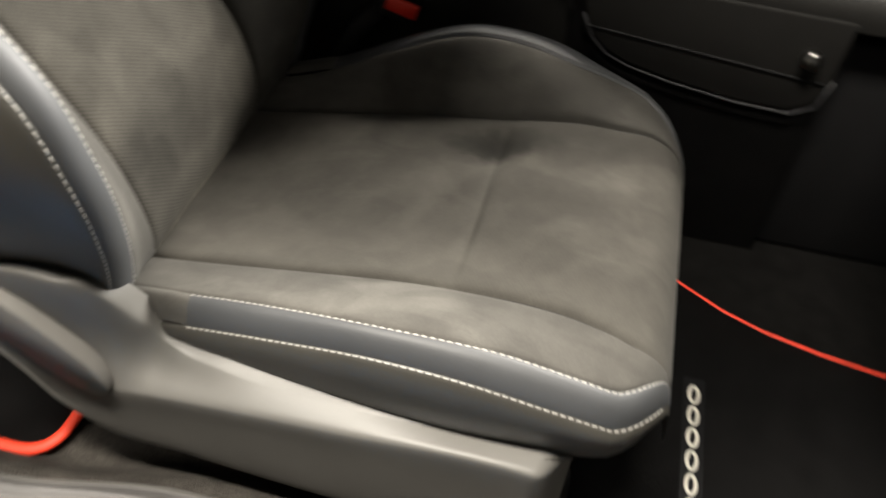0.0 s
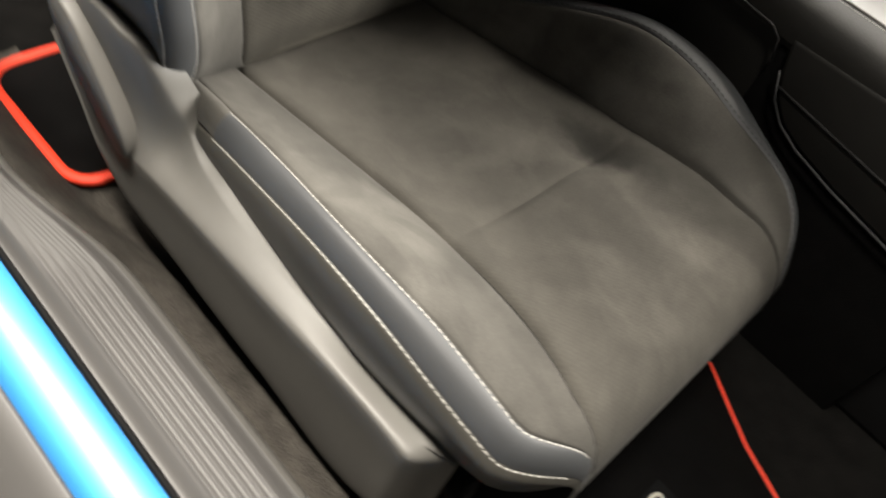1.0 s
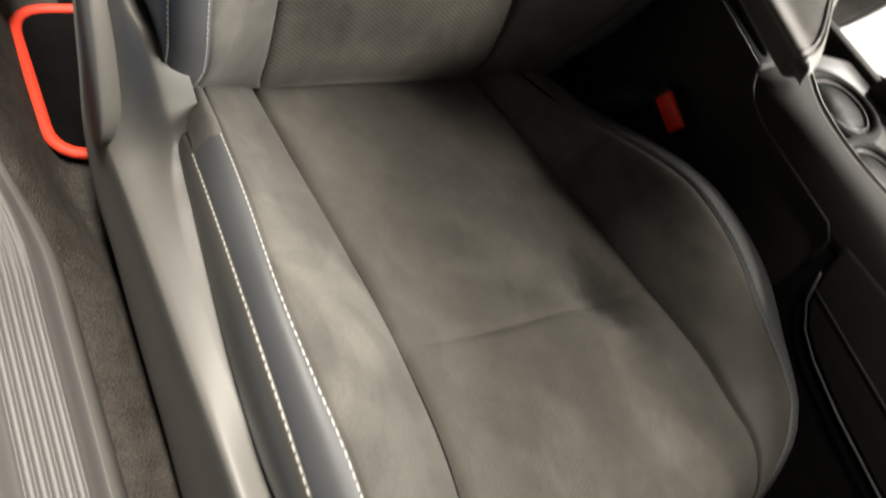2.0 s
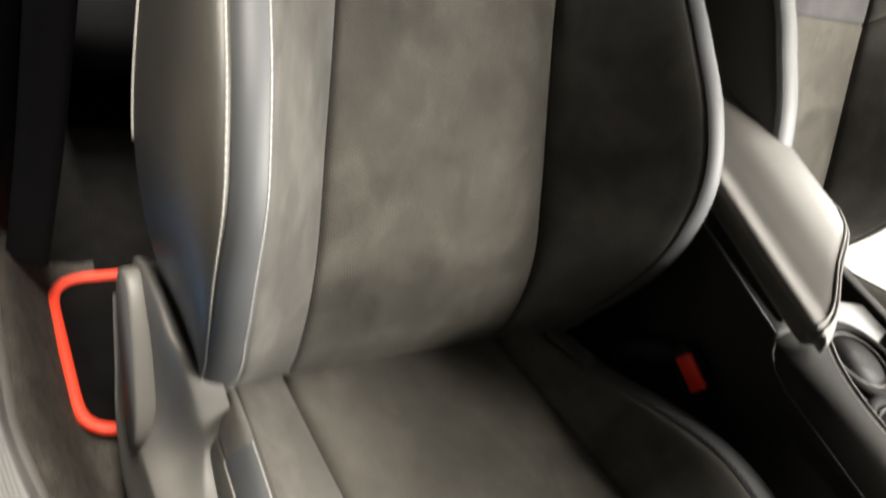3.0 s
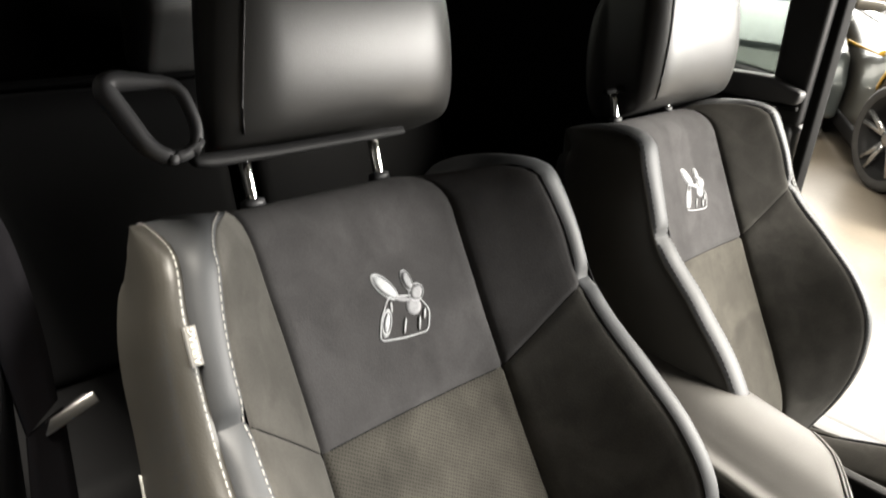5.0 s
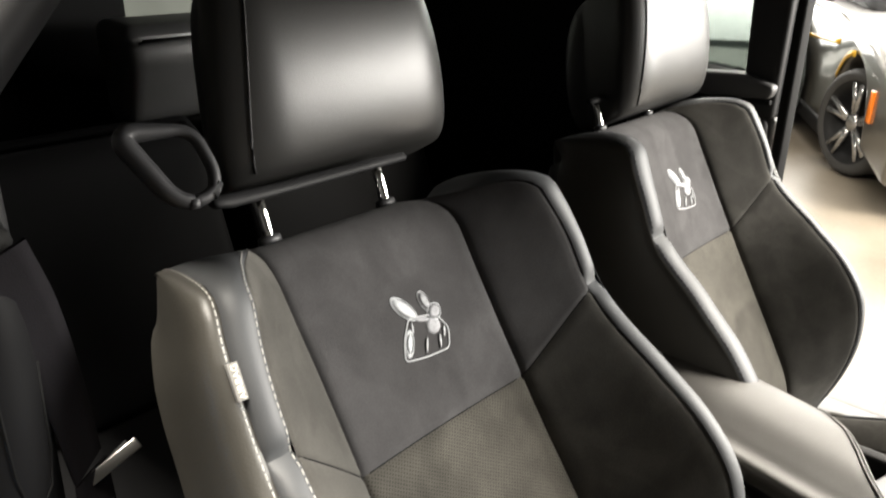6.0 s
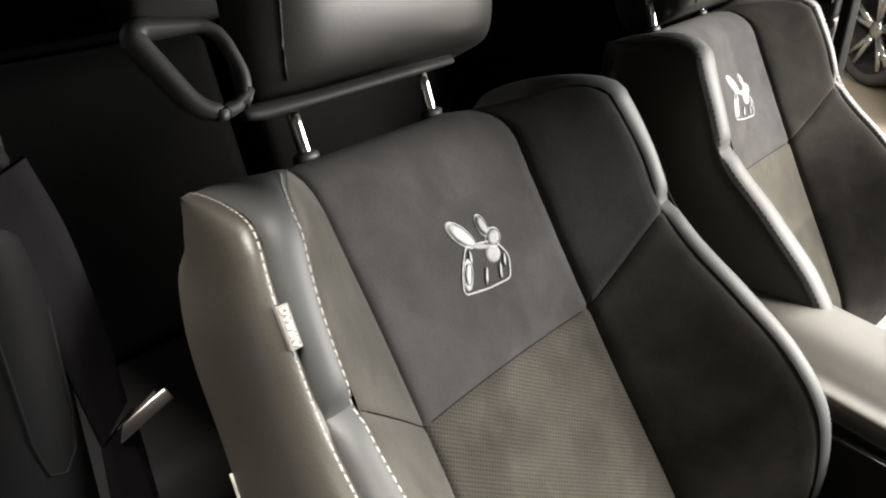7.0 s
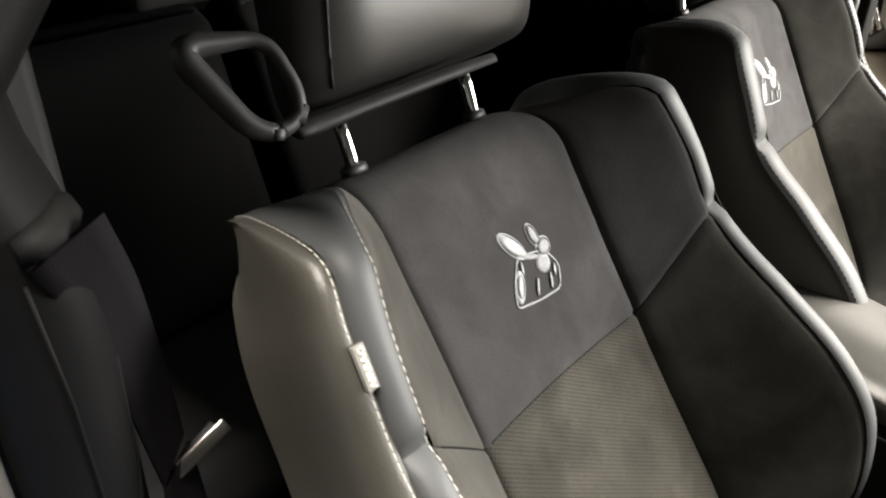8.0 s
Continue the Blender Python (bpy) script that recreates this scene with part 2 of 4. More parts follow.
def thing(name, at, label, category, group="", kind=""):
    ob = new(name)
    ob.empty_display_size = 0.05
    ob.matrix_basis = pose(*at)
    return tagged(ob, label, category, group, kind)


def sheet(name, f, aa, bb, mat, parent=None, label="", uv=None, flip=False):
    """A grid mesh over f(a, b)."""
    verts = [f(a, b) for b in bb for a in aa]
    n = len(aa)
    faces = [(i + j * n, i + 1 + j * n, i + 1 + (j + 1) * n, i + (j + 1) * n) for j in range(len(bb) - 1) for i in range(n - 1)]
    if flip:
        faces = [q[::-1] for q in faces]
    uvs = [uv(a, b) for b in bb for a in aa] if uv else None
    return mesh_object(name, verts, faces, mat, parent, label, True, uvs)


def tube_bm(path, radius, sides=10, closed=False, flat=1.0, up=(0, 0, 1)):
    """A bmesh tube along a path; radius may be one number or one for each point; flat squeezes it along up."""
    bm = bmesh.new()
    path = [Vector(p) for p in path]
    n = len(path)
    rings = []
    for i, p in enumerate(path):
        a = path[(i - 1) % n] if closed or i > 0 else p
        c = path[(i + 1) % n] if closed or i < n - 1 else p
        t = (c - a).normalized()
        s = t.cross(Vector(up))
        s = s.normalized() if s.length > 1e-5 else Vector((1, 0, 0))
        w = s.cross(t)
        r = radius[i] if isinstance(radius, (list, tuple)) else radius
        rings.append([bm.verts.new(p + s * (r * math.cos(k / sides * math.tau)) + w * (flat * r * math.sin(k / sides * math.tau))) for k in range(sides)])
    for i in range(n if closed else n - 1):
        q, z = rings[i], rings[(i + 1) % n]
        for k in range(sides):
            bm.faces.new((q[k], q[(k + 1) % sides], z[(k + 1) % sides], z[k]))
    if not closed:
        bm.faces.new(rings[0][::-1])
        bm.faces.new(rings[-1])
    return bm


def box_bm(x0, x1, y0, y1, z0, z1, bevel=0.0, segments=2):
    bm = bmesh.new()
    bmesh.ops.create_cube(bm, size=1, matrix=Matrix.LocRotScale(((x0 + x1) / 2, (y0 + y1) / 2, (z0 + z1) / 2), None, (x1 - x0, y1 - y0, z1 - z0)))
    if bevel:
        bmesh.ops.bevel(bm, geom=bm.edges[:], offset=bevel, segments=segments, profile=0.6, affect="EDGES")
    return bm


def prism_bm(outline, axis, a0, a1, bevel=0.0, segments=2):
    """A closed outline of (p, q) pairs drawn out along an axis: y -> (x, z), x -> (y, z), z -> (x, y)."""
    bm = bmesh.new()

    def at(p, q, a):
        return {"y": (p, a, q), "x": (a, p, q), "z": (p, q, a)}[axis]
    lo = [bm.verts.new(at(p, q, a0)) for p, q in outline]
    hi = [bm.verts.new(at(p, q, a1)) for p, q in outline]
    n = len(outline)
    bm.faces.new(lo)
    bm.faces.new(hi[::-1])
    for i in range(n):
        bm.faces.new((lo[i], hi[i], hi[(i + 1) % n], lo[(i + 1) % n]))
    bmesh.ops.recalc_face_normals(bm, faces=bm.faces[:])
    if bevel:
        sharp = [e for e in bm.edges if len(e.link_faces) == 2 and e.calc_face_angle(0) > 0.6]
        bmesh.ops.bevel(bm, geom=sharp, offset=bevel, segments=segments, profile=0.6, affect="EDGES")
    return bm


def join_bm(parts):
    bm = bmesh.new()
    for p in parts:
        me = bpy.data.meshes.new("tmp")
        p.to_mesh(me)
        p.free()
        bm.from_mesh(me)
        bpy.data.meshes.remove(me)
    return bm


def smooth_curve(keys):
    """A smooth function through (x, value) keys."""
    xs, ys = np.array([k[0] for k in keys], float), np.array([k[1] for k in keys], float)
    m = np.gradient(ys, xs)

    def f(x):
        x = min(max(x, xs[0]), xs[-1])
        i = min(max(int(np.searchsorted(xs, x)) - 1, 0), len(xs) - 2)
        h = xs[i + 1] - xs[i]
        t = (x - xs[i]) / h
        return float((2 * t**3 - 3 * t**2 + 1) * ys[i] + (t**3 - 2 * t**2 + t) * h * m[i] + (-2 * t**3 + 3 * t**2) * ys[i + 1] + (t**3 - t**2) * h * m[i + 1])
    return f


def rounded(points, r, n=6):
    out = []
    k = len(points)
    for i in range(k):
        p, a, b = Vector(points[i]), Vector(points[i - 1]), Vector(points[(i + 1) % k])
        s, e = p + (a - p).normalized() * r, p + (b - p).normalized() * r
        for j in range(n + 1):
            t = j / n
            out.append(tuple((1 - t)**2 * s + 2 * t * (1 - t) * p + t * t * e))
    return out


def ease(x, lo=0.0, hi=1.0):
    t = min(max((x - lo) / (hi - lo), 0.0), 1.0)
    return t * t * (3 - 2 * t)


def bez(p, q, r, t):
    return tuple((1 - t)**2 * a + 2 * t * (1 - t) * b + t * t * c for a, b, c in zip(p, q, r))


def bez3(p, q, r, s, t):
    return tuple((1 - t)**3 * a + 3 * t * (1 - t)**2 * b + 3 * t * t * (1 - t) * c + t**3 * d for a, b, c, d in zip(p, q, r, s))


def edged(n, lo=0.0, hi=1.0):
    """Steps from lo to hi, closer together near both ends."""
    base = [0.0, 0.012, 0.03, 0.06] + [0.06 + 0.88 * i / n for i in range(1, n)] + [0.94, 0.97, 0.988, 1.0]
    return [lo + (hi - lo) * t for t in base]


def dip(t, width=0.035):
    """0 inside, 1 right at a seam."""
    return math.exp(-((t / width)**2)) + math.exp(-(((1 - t) / width)**2))


def stitches(name, f, a, bs, mat, parent, length=0.0054, wide=0.0008, lift=0.0010, pitch=0.0080):
    """A row of single stitches along f(a(b), b), each a small raised bead."""
    pts = [Vector(f(a(b), b)) for b in bs]
    nearby = [Vector(f(a(b) + 0.02, b)) for b in bs]
    verts, faces, run, nxt = [], [], 0.0, 0.0
    for i in range(len(pts) - 1):
        seg = pts[i + 1] - pts[i]
        while nxt <= run + seg.length:
            k = (nxt - run) / max(seg.length, 1e-9)
            p, d = pts[i].lerp(pts[i + 1], k), seg.normalized()
            side = (nearby[i] - pts[i]).normalized()
            nrm = side.cross(d).normalized()
            if nrm.dot(STITCH_UP) < 0:
                nrm = -nrm
            side = d.cross(nrm)
            base = len(verts)
            for s, h in ((-0.5, 0.2), (-0.25, 1.0), (0.25, 1.0), (0.5, 0.2)):
                verts += [p + d * (length * s) + side * wide * w + nrm * (lift * h * e) for w, e in ((-1, 0.1), (0, 1), (1, 0.1))]
            for r in range(3):
                for c in range(2):
                    q = base + 3 * r + c
                    faces.append((q, q + 1, q + 4, q + 3))
            nxt += pitch
        run += seg.length
    ob = mesh_object(name, verts, faces, mat, parent)
    return ob


STITCH_UP = Vector((0.55, 0, 0.83))


# ---- the car's shell ----
SY = -0.015
FLOOR_Z = 0.265

floor_pan = tagged(part("car_floor", join_bm([box_bm(-1.6, 1.6, -0.40, 1.13, 0.19, FLOOR_Z)]), FLOORC), "loop-pile carpet over the car floor, shade painted into its colour", "carpet", kind="structure")

# inner edge of the scuff plate, which draws back behind the seat
def plate_edge(x):
    return -0.388 - 0.034 * ease(-x, 0.02, 0.24)


# carpet turned up beside the seat
def carpet_side(a, b):
    x = -0.56 + 1.66 * b
    back = ease(-x, 0.02, 0.24)
    y0, y1 = -0.270, plate_edge(x) + 0.022 - 0.012 * back
    y = y0 + (y1 - y0) * a
    z = FLOOR_Z + 0.006 + (0.052 + 0.085 * back) * ease(a, 0.05 + 0.3 * back, 1.0)
    z += 0.005 * noise.noise(Vector((x * 9, a * 4, 1))) + 0.010 * math.exp(-(((a - 0.55) / 0.25)**2)) * (1 - back)
    return (x, y, z)


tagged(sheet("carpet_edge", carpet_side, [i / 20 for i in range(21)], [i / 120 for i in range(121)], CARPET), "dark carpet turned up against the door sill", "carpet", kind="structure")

# door sill: ribbed plate with its turned-down lip, painted step, seal
def ribbed(a, b):
    x = -0.95 + 2.0 * b
    e = plate_edge(x)
    y = -0.470 + (e + 0.470) * a
    z = 0.4235 + 0.010 * ease(a, 0.0, 0.25) - 0.012 * ease(a, 0.78, 1.0)
    for k in range(6):
        z += 0.0017 * math.exp(-(((y + 0.449 - 0.0085 * k) / 0.0018)**2)) * ease(e - y, 0.004, 0.016)
    return (x, y, z)


def plate_lip(a, b):
    x = -0.95 + 2.0 * b
    e = plate_edge(x)
    y, z = bez3((e, 0.4215), (e + 0.014, 0.414), (e + 0.019, 0.385), (e + 0.026, 0.300), a)
    return (x, y, z)


sill_1 = thing("sill_1", (0.1, -0.45, 0.20), "ribbed grey scuff plate on a blue painted door sill", "door sill", kind="structure")
sheet("scuff_plate", ribbed, [i / 100 for i in range(101)], [i / 60 for i in range(61)], SCUFF, sill_1)
sheet("scuff_lip", plate_lip, [i / 12 for i in range(13)], [i / 60 for i in range(61)], PLASTIC, sill_1, "grey turned-down plate lip")
part("sill_core", prism_bm([(-0.440, 0.20), (-0.440, 0.412), (-0.470, 0.416), (-0.540, 0.398), (-0.560, 0.34), (-0.560, 0.20)], "x", -1.4, 1.5, 0.004), DARKPL, sill_1)


def painted(a, b):
    x = -1.4 + 2.9 * b
    y, z = bez3((-0.478, 0.423), (-0.490, 0.430), (-0.530, 0.428), (-0.538, 0.412), a)
    return (x, y, z)


sheet("painted_step", painted, [i / 16 for i in range(17)], [i / 12 for i in range(13)], BLUE, sill_1, "glossy blue painted metal step")
part("inner_seal", tube_bm([(-1.4 + 0.1 * i, -0.4735, 0.423) for i in range(30)], 0.0035, 8), RUBBER, sill_1)
part("outer_trim", prism_bm([(-0.537, 0.413), (-0.560, 0.405), (-0.600, 0.360), (-0.610, 0.22), (-0.565, 0.22), (-0.545, 0.37)], "x", -1.4, 1.5, 0.006), SCUFF, sill_1, "grey outer sill trim")

# far sill with its plate
sill_2 = thing("sill_2", (0.1, 1.16, 0.20), "pale scuff plate on the far door sill", "door sill", kind="structure")
part("sill_core", prism_bm([(1.10, 0.20), (1.10, 0.40), (1.13, 0.425), (1.21, 0.425), (1.24, 0.40), (1.26, 0.20)], "x", -1.4, 1.5, 0.006), SCUFF, sill_2)
part("scuff_plate", box_bm(-0.9, 1.0, 1.120, 1.180, 0.424, 0.432, 0.003), TRIMSILVER, sill_2)

# roof, rear bulkhead, dash side: close the cabin
roof = tagged(part("roof", prism_bm([(-0.31, 1.47), (-0.25, 1.52), (0.34, 1.56), (0.98, 1.52), (1.04, 1.47), (1.00, 1.455), (0.34, 1.49), (-0.27, 1.455)], "x", -1.75, 0.26, 0.01), HEADLINE), "dark cloth headliner under the roof", "roof", kind="structure")
wall_rear = thing("wall_rear", (-1.68, 0.34, 0.2), "dark trim behind the rear seats round the rear window", "wall", kind="structure")
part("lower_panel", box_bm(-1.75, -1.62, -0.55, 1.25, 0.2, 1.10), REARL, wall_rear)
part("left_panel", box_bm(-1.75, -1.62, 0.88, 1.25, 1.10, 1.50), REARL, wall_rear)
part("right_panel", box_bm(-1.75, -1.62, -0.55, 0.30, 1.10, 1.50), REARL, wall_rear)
rear_glass = part("rear_glass", box_bm(-1.69, -1.684, 0.30, 0.88, 1.10, 1.50), GLASSC, wall_rear, "tinted rear glass")
rear_glass.visible_shadow = False
wall_front = tagged(part("wall_front", box_bm(1.30, 1.42, -0.55, 1.25, 0.2, 0.95), DARKPL), "dark dashboard bulkhead", "wall", kind="structure")
# out of view; its lip is drawn back towards the seats to shade the footwell
dash = tagged(part("dashboard", prism_bm([(0.74, 0.68), (0.68, 0.78), (0.72, 0.88), (1.00, 0.95), (1.32, 0.97), (1.32, 0.62), (0.98, 0.60)], "y", -0.42, 1.12, 0.03, 3), DARKPL), "dark padded dashboard", "dashboard", kind="structure")

# quarter panels behind the doors, inside trim
def quarter(side):
    y0, y1 = (-0.56, -0.47) if side < 0 else (1.17, 1.26)
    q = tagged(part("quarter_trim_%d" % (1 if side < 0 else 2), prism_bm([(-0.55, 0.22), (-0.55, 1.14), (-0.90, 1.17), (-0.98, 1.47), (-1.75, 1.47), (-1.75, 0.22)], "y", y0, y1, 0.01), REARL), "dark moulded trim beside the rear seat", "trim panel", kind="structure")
    g = tagged(part("window_%d" % (1 if side < 0 else 2), prism_bm([(-0.55, 1.13), (-0.56, 1.46), (-0.98, 1.46), (-0.90, 1.16)], "y", (y0 + y1) / 2 - 0.003, (y0 + y1) / 2 + 0.003), GLASS, smooth=False), "tinted rear quarter window", "window", kind="structure")
    g.visible_shadow = False
    return q


quarter(-1)
quarter(1)

# near door pillar with its trim, belt slot and cover
pillar_1 = thing("pillar_1", (-0.72, -0.45, 0.42), "dark plastic door pillar trim with a belt slot", "pillar trim", kind="structure")


def pillar_lower(a, b):
    z = 0.42 + 0.86 * b
    cx = -0.455 - 0.05 * (1 - b)
    y, x = bez3((-0.462, cx - 0.004), (-0.425, cx + 0.052), (-0.368, cx + 0.030), (-0.352, cx - 0.15), a)
    bulge = 0.010 * ease(b, 0.60, 0.90) * math.exp(-(((a - 0.45) / 0.25)**2))
    tuck = ease(b, 0.86, 1.0)
    return (x + bulge * (1 - tuck) - 0.006 * tuck, y - 0.022 * tuck, z)


def pillar_upper(a, b):
    z = 1.284 + 0.14 * b
    cx = -0.453 - 0.03 * b
    y, x = bez3((-0.458, cx), (-0.425, cx + 0.045), (-0.375, cx + 0.030), (-0.345, cx - 0.14), a)
    return (x, y - 0.02 + 0.137 * b, z)


sheet("lower_cover", pillar_lower, [i / 24 for i in range(25)], [i / 24 for i in range(25)], PILLARP, pillar_1)
sheet("upper_cover", pillar_upper, [i / 24 for i in range(25)], [i / 8 for i in range(9)], PILLARP, pillar_1)
part("pillar_core", prism_bm([(-0.52, 0.30), (-0.50, 1.42), (-0.66, 1.42), (-0.70, 0.30)], "y", -0.475, -0.372, 0.01), DARKPL, pillar_1)
part("pillar_seal", tube_bm([(-0.462 - 0.05 * (1 - i / 12), -0.476, 0.42 + 0.9 * i / 12) for i in range(13)], 0.012, 10), SCUFF, pillar_1, "pale grey door seal")
part("painted_edge", tube_bm([(-0.460 - 0.05 * (1 - i / 12), -0.512, 0.42 + 0.9 * i / 12) for i in range(13)], 0.018, 10), BLUE, pillar_1, "blue painted door frame edge")
slot = [pillar_lower(0.30 + 0.34 * t, 0.925) for t in (0, 0.2, 0.4, 0.6, 0.8, 1.0)]
part("belt_slot", tube_bm([Vector(p) + Vector((0.002, 0, 0)) for p in slot], [0.007, 0.011, 0.012, 0.012, 0.011, 0.006], 12, flat=0.8), RUBBER, pillar_1, "black belt slot")
rim = [pillar_lower(a, b) for a, b in ((0.26, 0.90), (0.27, 0.80), (0.29, 0.70), (0.33, 0.665), (0.42, 0.655), (0.52, 0.665), (0.57, 0.70), (0.59, 0.80))]
part("cover_seam", tube_bm([Vector(p) + Vector((0.0005, 0, 0)) for p in rim], 0.0014, 6), RUBBER, pillar_1)

# far door pillar
pillar_2 = thing("pillar_2", (-0.62, 1.16, 0.42), "dark far door pillar with a padded trim", "pillar trim", kind="structure")
part("lower_cover", prism_bm([(-0.44, 0.40), (-0.445, 1.06), (-0.50, 1.085), (-0.78, 1.12), (-0.80, 0.40)], "y", 1.10, 1.20, 0.02, 3), TRIMGREY, pillar_2)
part("upper_cover", prism_bm([(-0.433, 1.065), (-0.430, 1.42), (-0.520, 1.42), (-0.503, 1.065)], "y", 1.09, 1.17, 0.015, 3), DARKPL, pillar_2)
part("belt_line_pad", prism_bm([(-0.66, 1.100), (-0.438, 1.112), (-0.432, 1.140), (-0.50, 1.158), (-0.66, 1.150)], "y", 1.066, 1.12, 0.012, 3), TRIMGREY, pillar_2, "padded grey belt line trim")
part("pad_gap", prism_bm([(-0.66, 1.086), (-0.440, 1.098), (-0.440, 1.108), (-0.66, 1.098)], "y", 1.080, 1.12, 0.003), RUBBER, pillar_2, "black gap under the pad")
part("door_seal", prism_bm([(-0.434, 1.120), (-0.416, 1.128), (-0.408, 1.150), (-0.420, 1.168), (-0.438, 1.166)], "z", 0.42, 1.42, 0.004), RUBBER, pillar_2, "black rubber door seal")


# ---- front seats ----
WB = smooth_curve([(0.0, 0.146), (0.10, 0.147), (0.25, 0.142), (0.45, 0.135), (0.60, 0.135), (0.72, 0.138)])
SIB = smooth_curve([(0.0, 0.190), (0.06, 0.215), (0.10, 0.234), (0.16, 0.248), (0.28, 0.252), (0.40, 0.243), (0.53, 0.229), (0.60, 0.226), (0.67, 0.214)])
SOB = smooth_curve([(0.0, 0.222), (0.06, 0.250), (0.10, 0.268), (0.16, 0.281), (0.28, 0.282), (0.40, 0.273), (0.53, 0.257), (0.60, 0.254), (0.67, 0.249)])
NB = smooth_curve([(0.0, 0.030), (0.06, 0.055), (0.10, 0.080), (0.16, 0.116), (0.26, 0.156), (0.33, 0.152), (0.42, 0.124), (0.53, 0.088), (0.60, 0.092), (0.67, 0.094)])
OB = smooth_curve([(0.0, 0.245), (0.06, 0.268), (0.15, 0.293), (0.30, 0.300), (0.45, 0.288), (0.55, 0.276), (0.60, 0.271), (0.67, 0.258)])
LEAN_B = radians(33)
B0 = Vector((-0.10, 0, 0.52))
EV, EN = Vector((-math.sin(LEAN_B), 0, math.cos(LEAN_B))), Vector((math.cos(LEAN_B), 0, math.sin(LEAN_B)))
MID, LB, VT, RT = -0.062, 0.055, 0.668, 0.064

EC, CN = Vector((math.cos(radians(5)), 0, math.sin(radians(5)))), Vector((-math.sin(radians(5)), 0, math.cos(radians(5))))
C0 = Vector((-0.12, 0, 0.50))
WC = smooth_curve([(-0.05, 0.146), (0.15, 0.148), (0.32, 0.150), (0.45, 0.162), (0.50, 0.172)])
SIC = smooth_curve([(-0.05, 0.214), (0.06, 0.221), (0.15, 0.233), (0.27, 0.250), (0.34, 0.251), (0.40, 0.246), (0.44, 0.243), (0.50, 0.237)])
SOC = smooth_curve([(-0.05, 0.236), (0.06, 0.245), (0.15, 0.256), (0.27, 0.270), (0.36, 0.274), (0.44, 0.270), (0.50, 0.262)])
NC = smooth_curve([(-0.05, 0.030), (0.05, 0.045), (0.15, 0.066), (0.27, 0.086), (0.36, 0.081), (0.44, 0.056), (0.50, 0.030)])
IC = smooth_curve([(-0.05, -0.006), (0.05, 0.004), (0.20, 0.020), (0.32, 0.028), (0.45, 0.026), (0.50, 0.018)])
XT, RX, NLOW = 0.478, 0.072, -0.055


def back_map(side, y, u, n, l):
    """Backrest: lateral u, height over the mid plane d, length l that rolls over the top and under the bottom."""
    n -= 0.078 * (max(0.19 - l, 0.0) / 0.19)**2
    d = n - MID
    dipped = 0.20 * math.exp(-(((u - 0.168) / 0.035)**2)) if (side > 0) == (y < 0.3) else 0.0
    puff = RT * (1 + 0.10 * ease(u, 0.15, 0.22) - dipped) * (0.50 + 0.50 * ease(d, 0.0, 0.055))
    if l < LB:
        th = min((LB - l) / 0.035, 1.5)
        v, n = LB - 0.035 * math.sin(th), MID + d * math.cos(th)
        u *= 1 - 0.06 * (1 - math.cos(th))
    elif l > VT:
        th = min((l - VT) / RT, math.pi)
        v, n = VT + puff * math.sin(th), MID + d * math.cos(th) * (1.0 if th < math.pi / 2 else 0.35)
        u *= 1 - 0.07 * math.sin(min(th, math.pi / 2))**2
    else:
        v = l
    u -= (0.014 * ease(l, VT - 0.04, VT + RT) + 0.040 * ease(l, VT + 0.5 * RT, VT + 2.5 * RT)) * min(max((u - 0.19) / 0.08, 0.0), 1.0)
    p = B0 + EV * v + EN * n
    return (p.x, y + side * u, p.z)


def text_mesh(name, words, size, m, mat, parent, depth=0.0004):
    """Flat lettering with the built-in font, laid at the pose m."""
    curve = bpy.data.curves.new(name, "FONT")
    curve.body, curve.size, curve.extrude, curve.align_x, curve.align_y = words, size, depth, "CENTER", "CENTER"
    tmp = new("lettering", curve)
    me = bpy.data.meshes.new_from_object(tmp.evaluated_get(bpy.context.evaluated_depsgraph_get()))
    bpy.data.objects.remove(tmp)
    me.transform(m)
    me.materials.clear()
    me.materials.append(mat)
    ob = new(name, me)
    ob.parent = parent
    ob.matrix_parent_inverse = parent.matrix_basis.inverted()
    return ob


def oval_on(f, u, v, ru, rv, turn, w, lift, ring=0.0, square=1.0):
    """A flat padded oval (or oval ring) sewn on a surface f(a, l)."""
    bm = bmesh.new()
    n = 28
    loops = []
    steps = [1.0, 0.92, 0.5, 0.02] if not ring else [1.0, 1.0 - ring * 0.5, 1.0 - ring]
    for k, r in enumerate(steps):
        high = lift * (0.25 if k == 0 else 1.0) if not ring else (lift if k == 1 else lift * 0.25)
        loop = []
        for i in range(n):
            t = i / n * math.tau
            c, d = math.cos(t), math.sin(t)
            p, q = ru * r * math.copysign(abs(c)**square, c), rv * r * math.copysign(abs(d)**square, d)
            x, y = p * math.cos(turn) - q * math.sin(turn), p * math.sin(turn) + q * math.cos(turn)
            loop.append(bm.verts.new(Vector(f((u + x) / w, v + y)) + EN * high))
        loops.append(loop)
    for a, b in zip(loops, loops[1:]):
        for i in range(n):
            bm.faces.new((a[i], a[(i + 1) % n], b[(i + 1) % n], b[i]))
    if not ring:
        bm.faces.new(loops[-1])
    return bm


def line_on(f, points, w, wide, lift):
    """A satin-stitched line sewn on a surface along a closed run of (u, v) points."""
    pts = [Vector(f(u / w, v)) + EN * (lift * 0.4) for u, v in rounded(points, 0.007, 5)]
    return tube_bm(pts, wide, 6, closed=True, flat=0.5, up=tuple(EN))


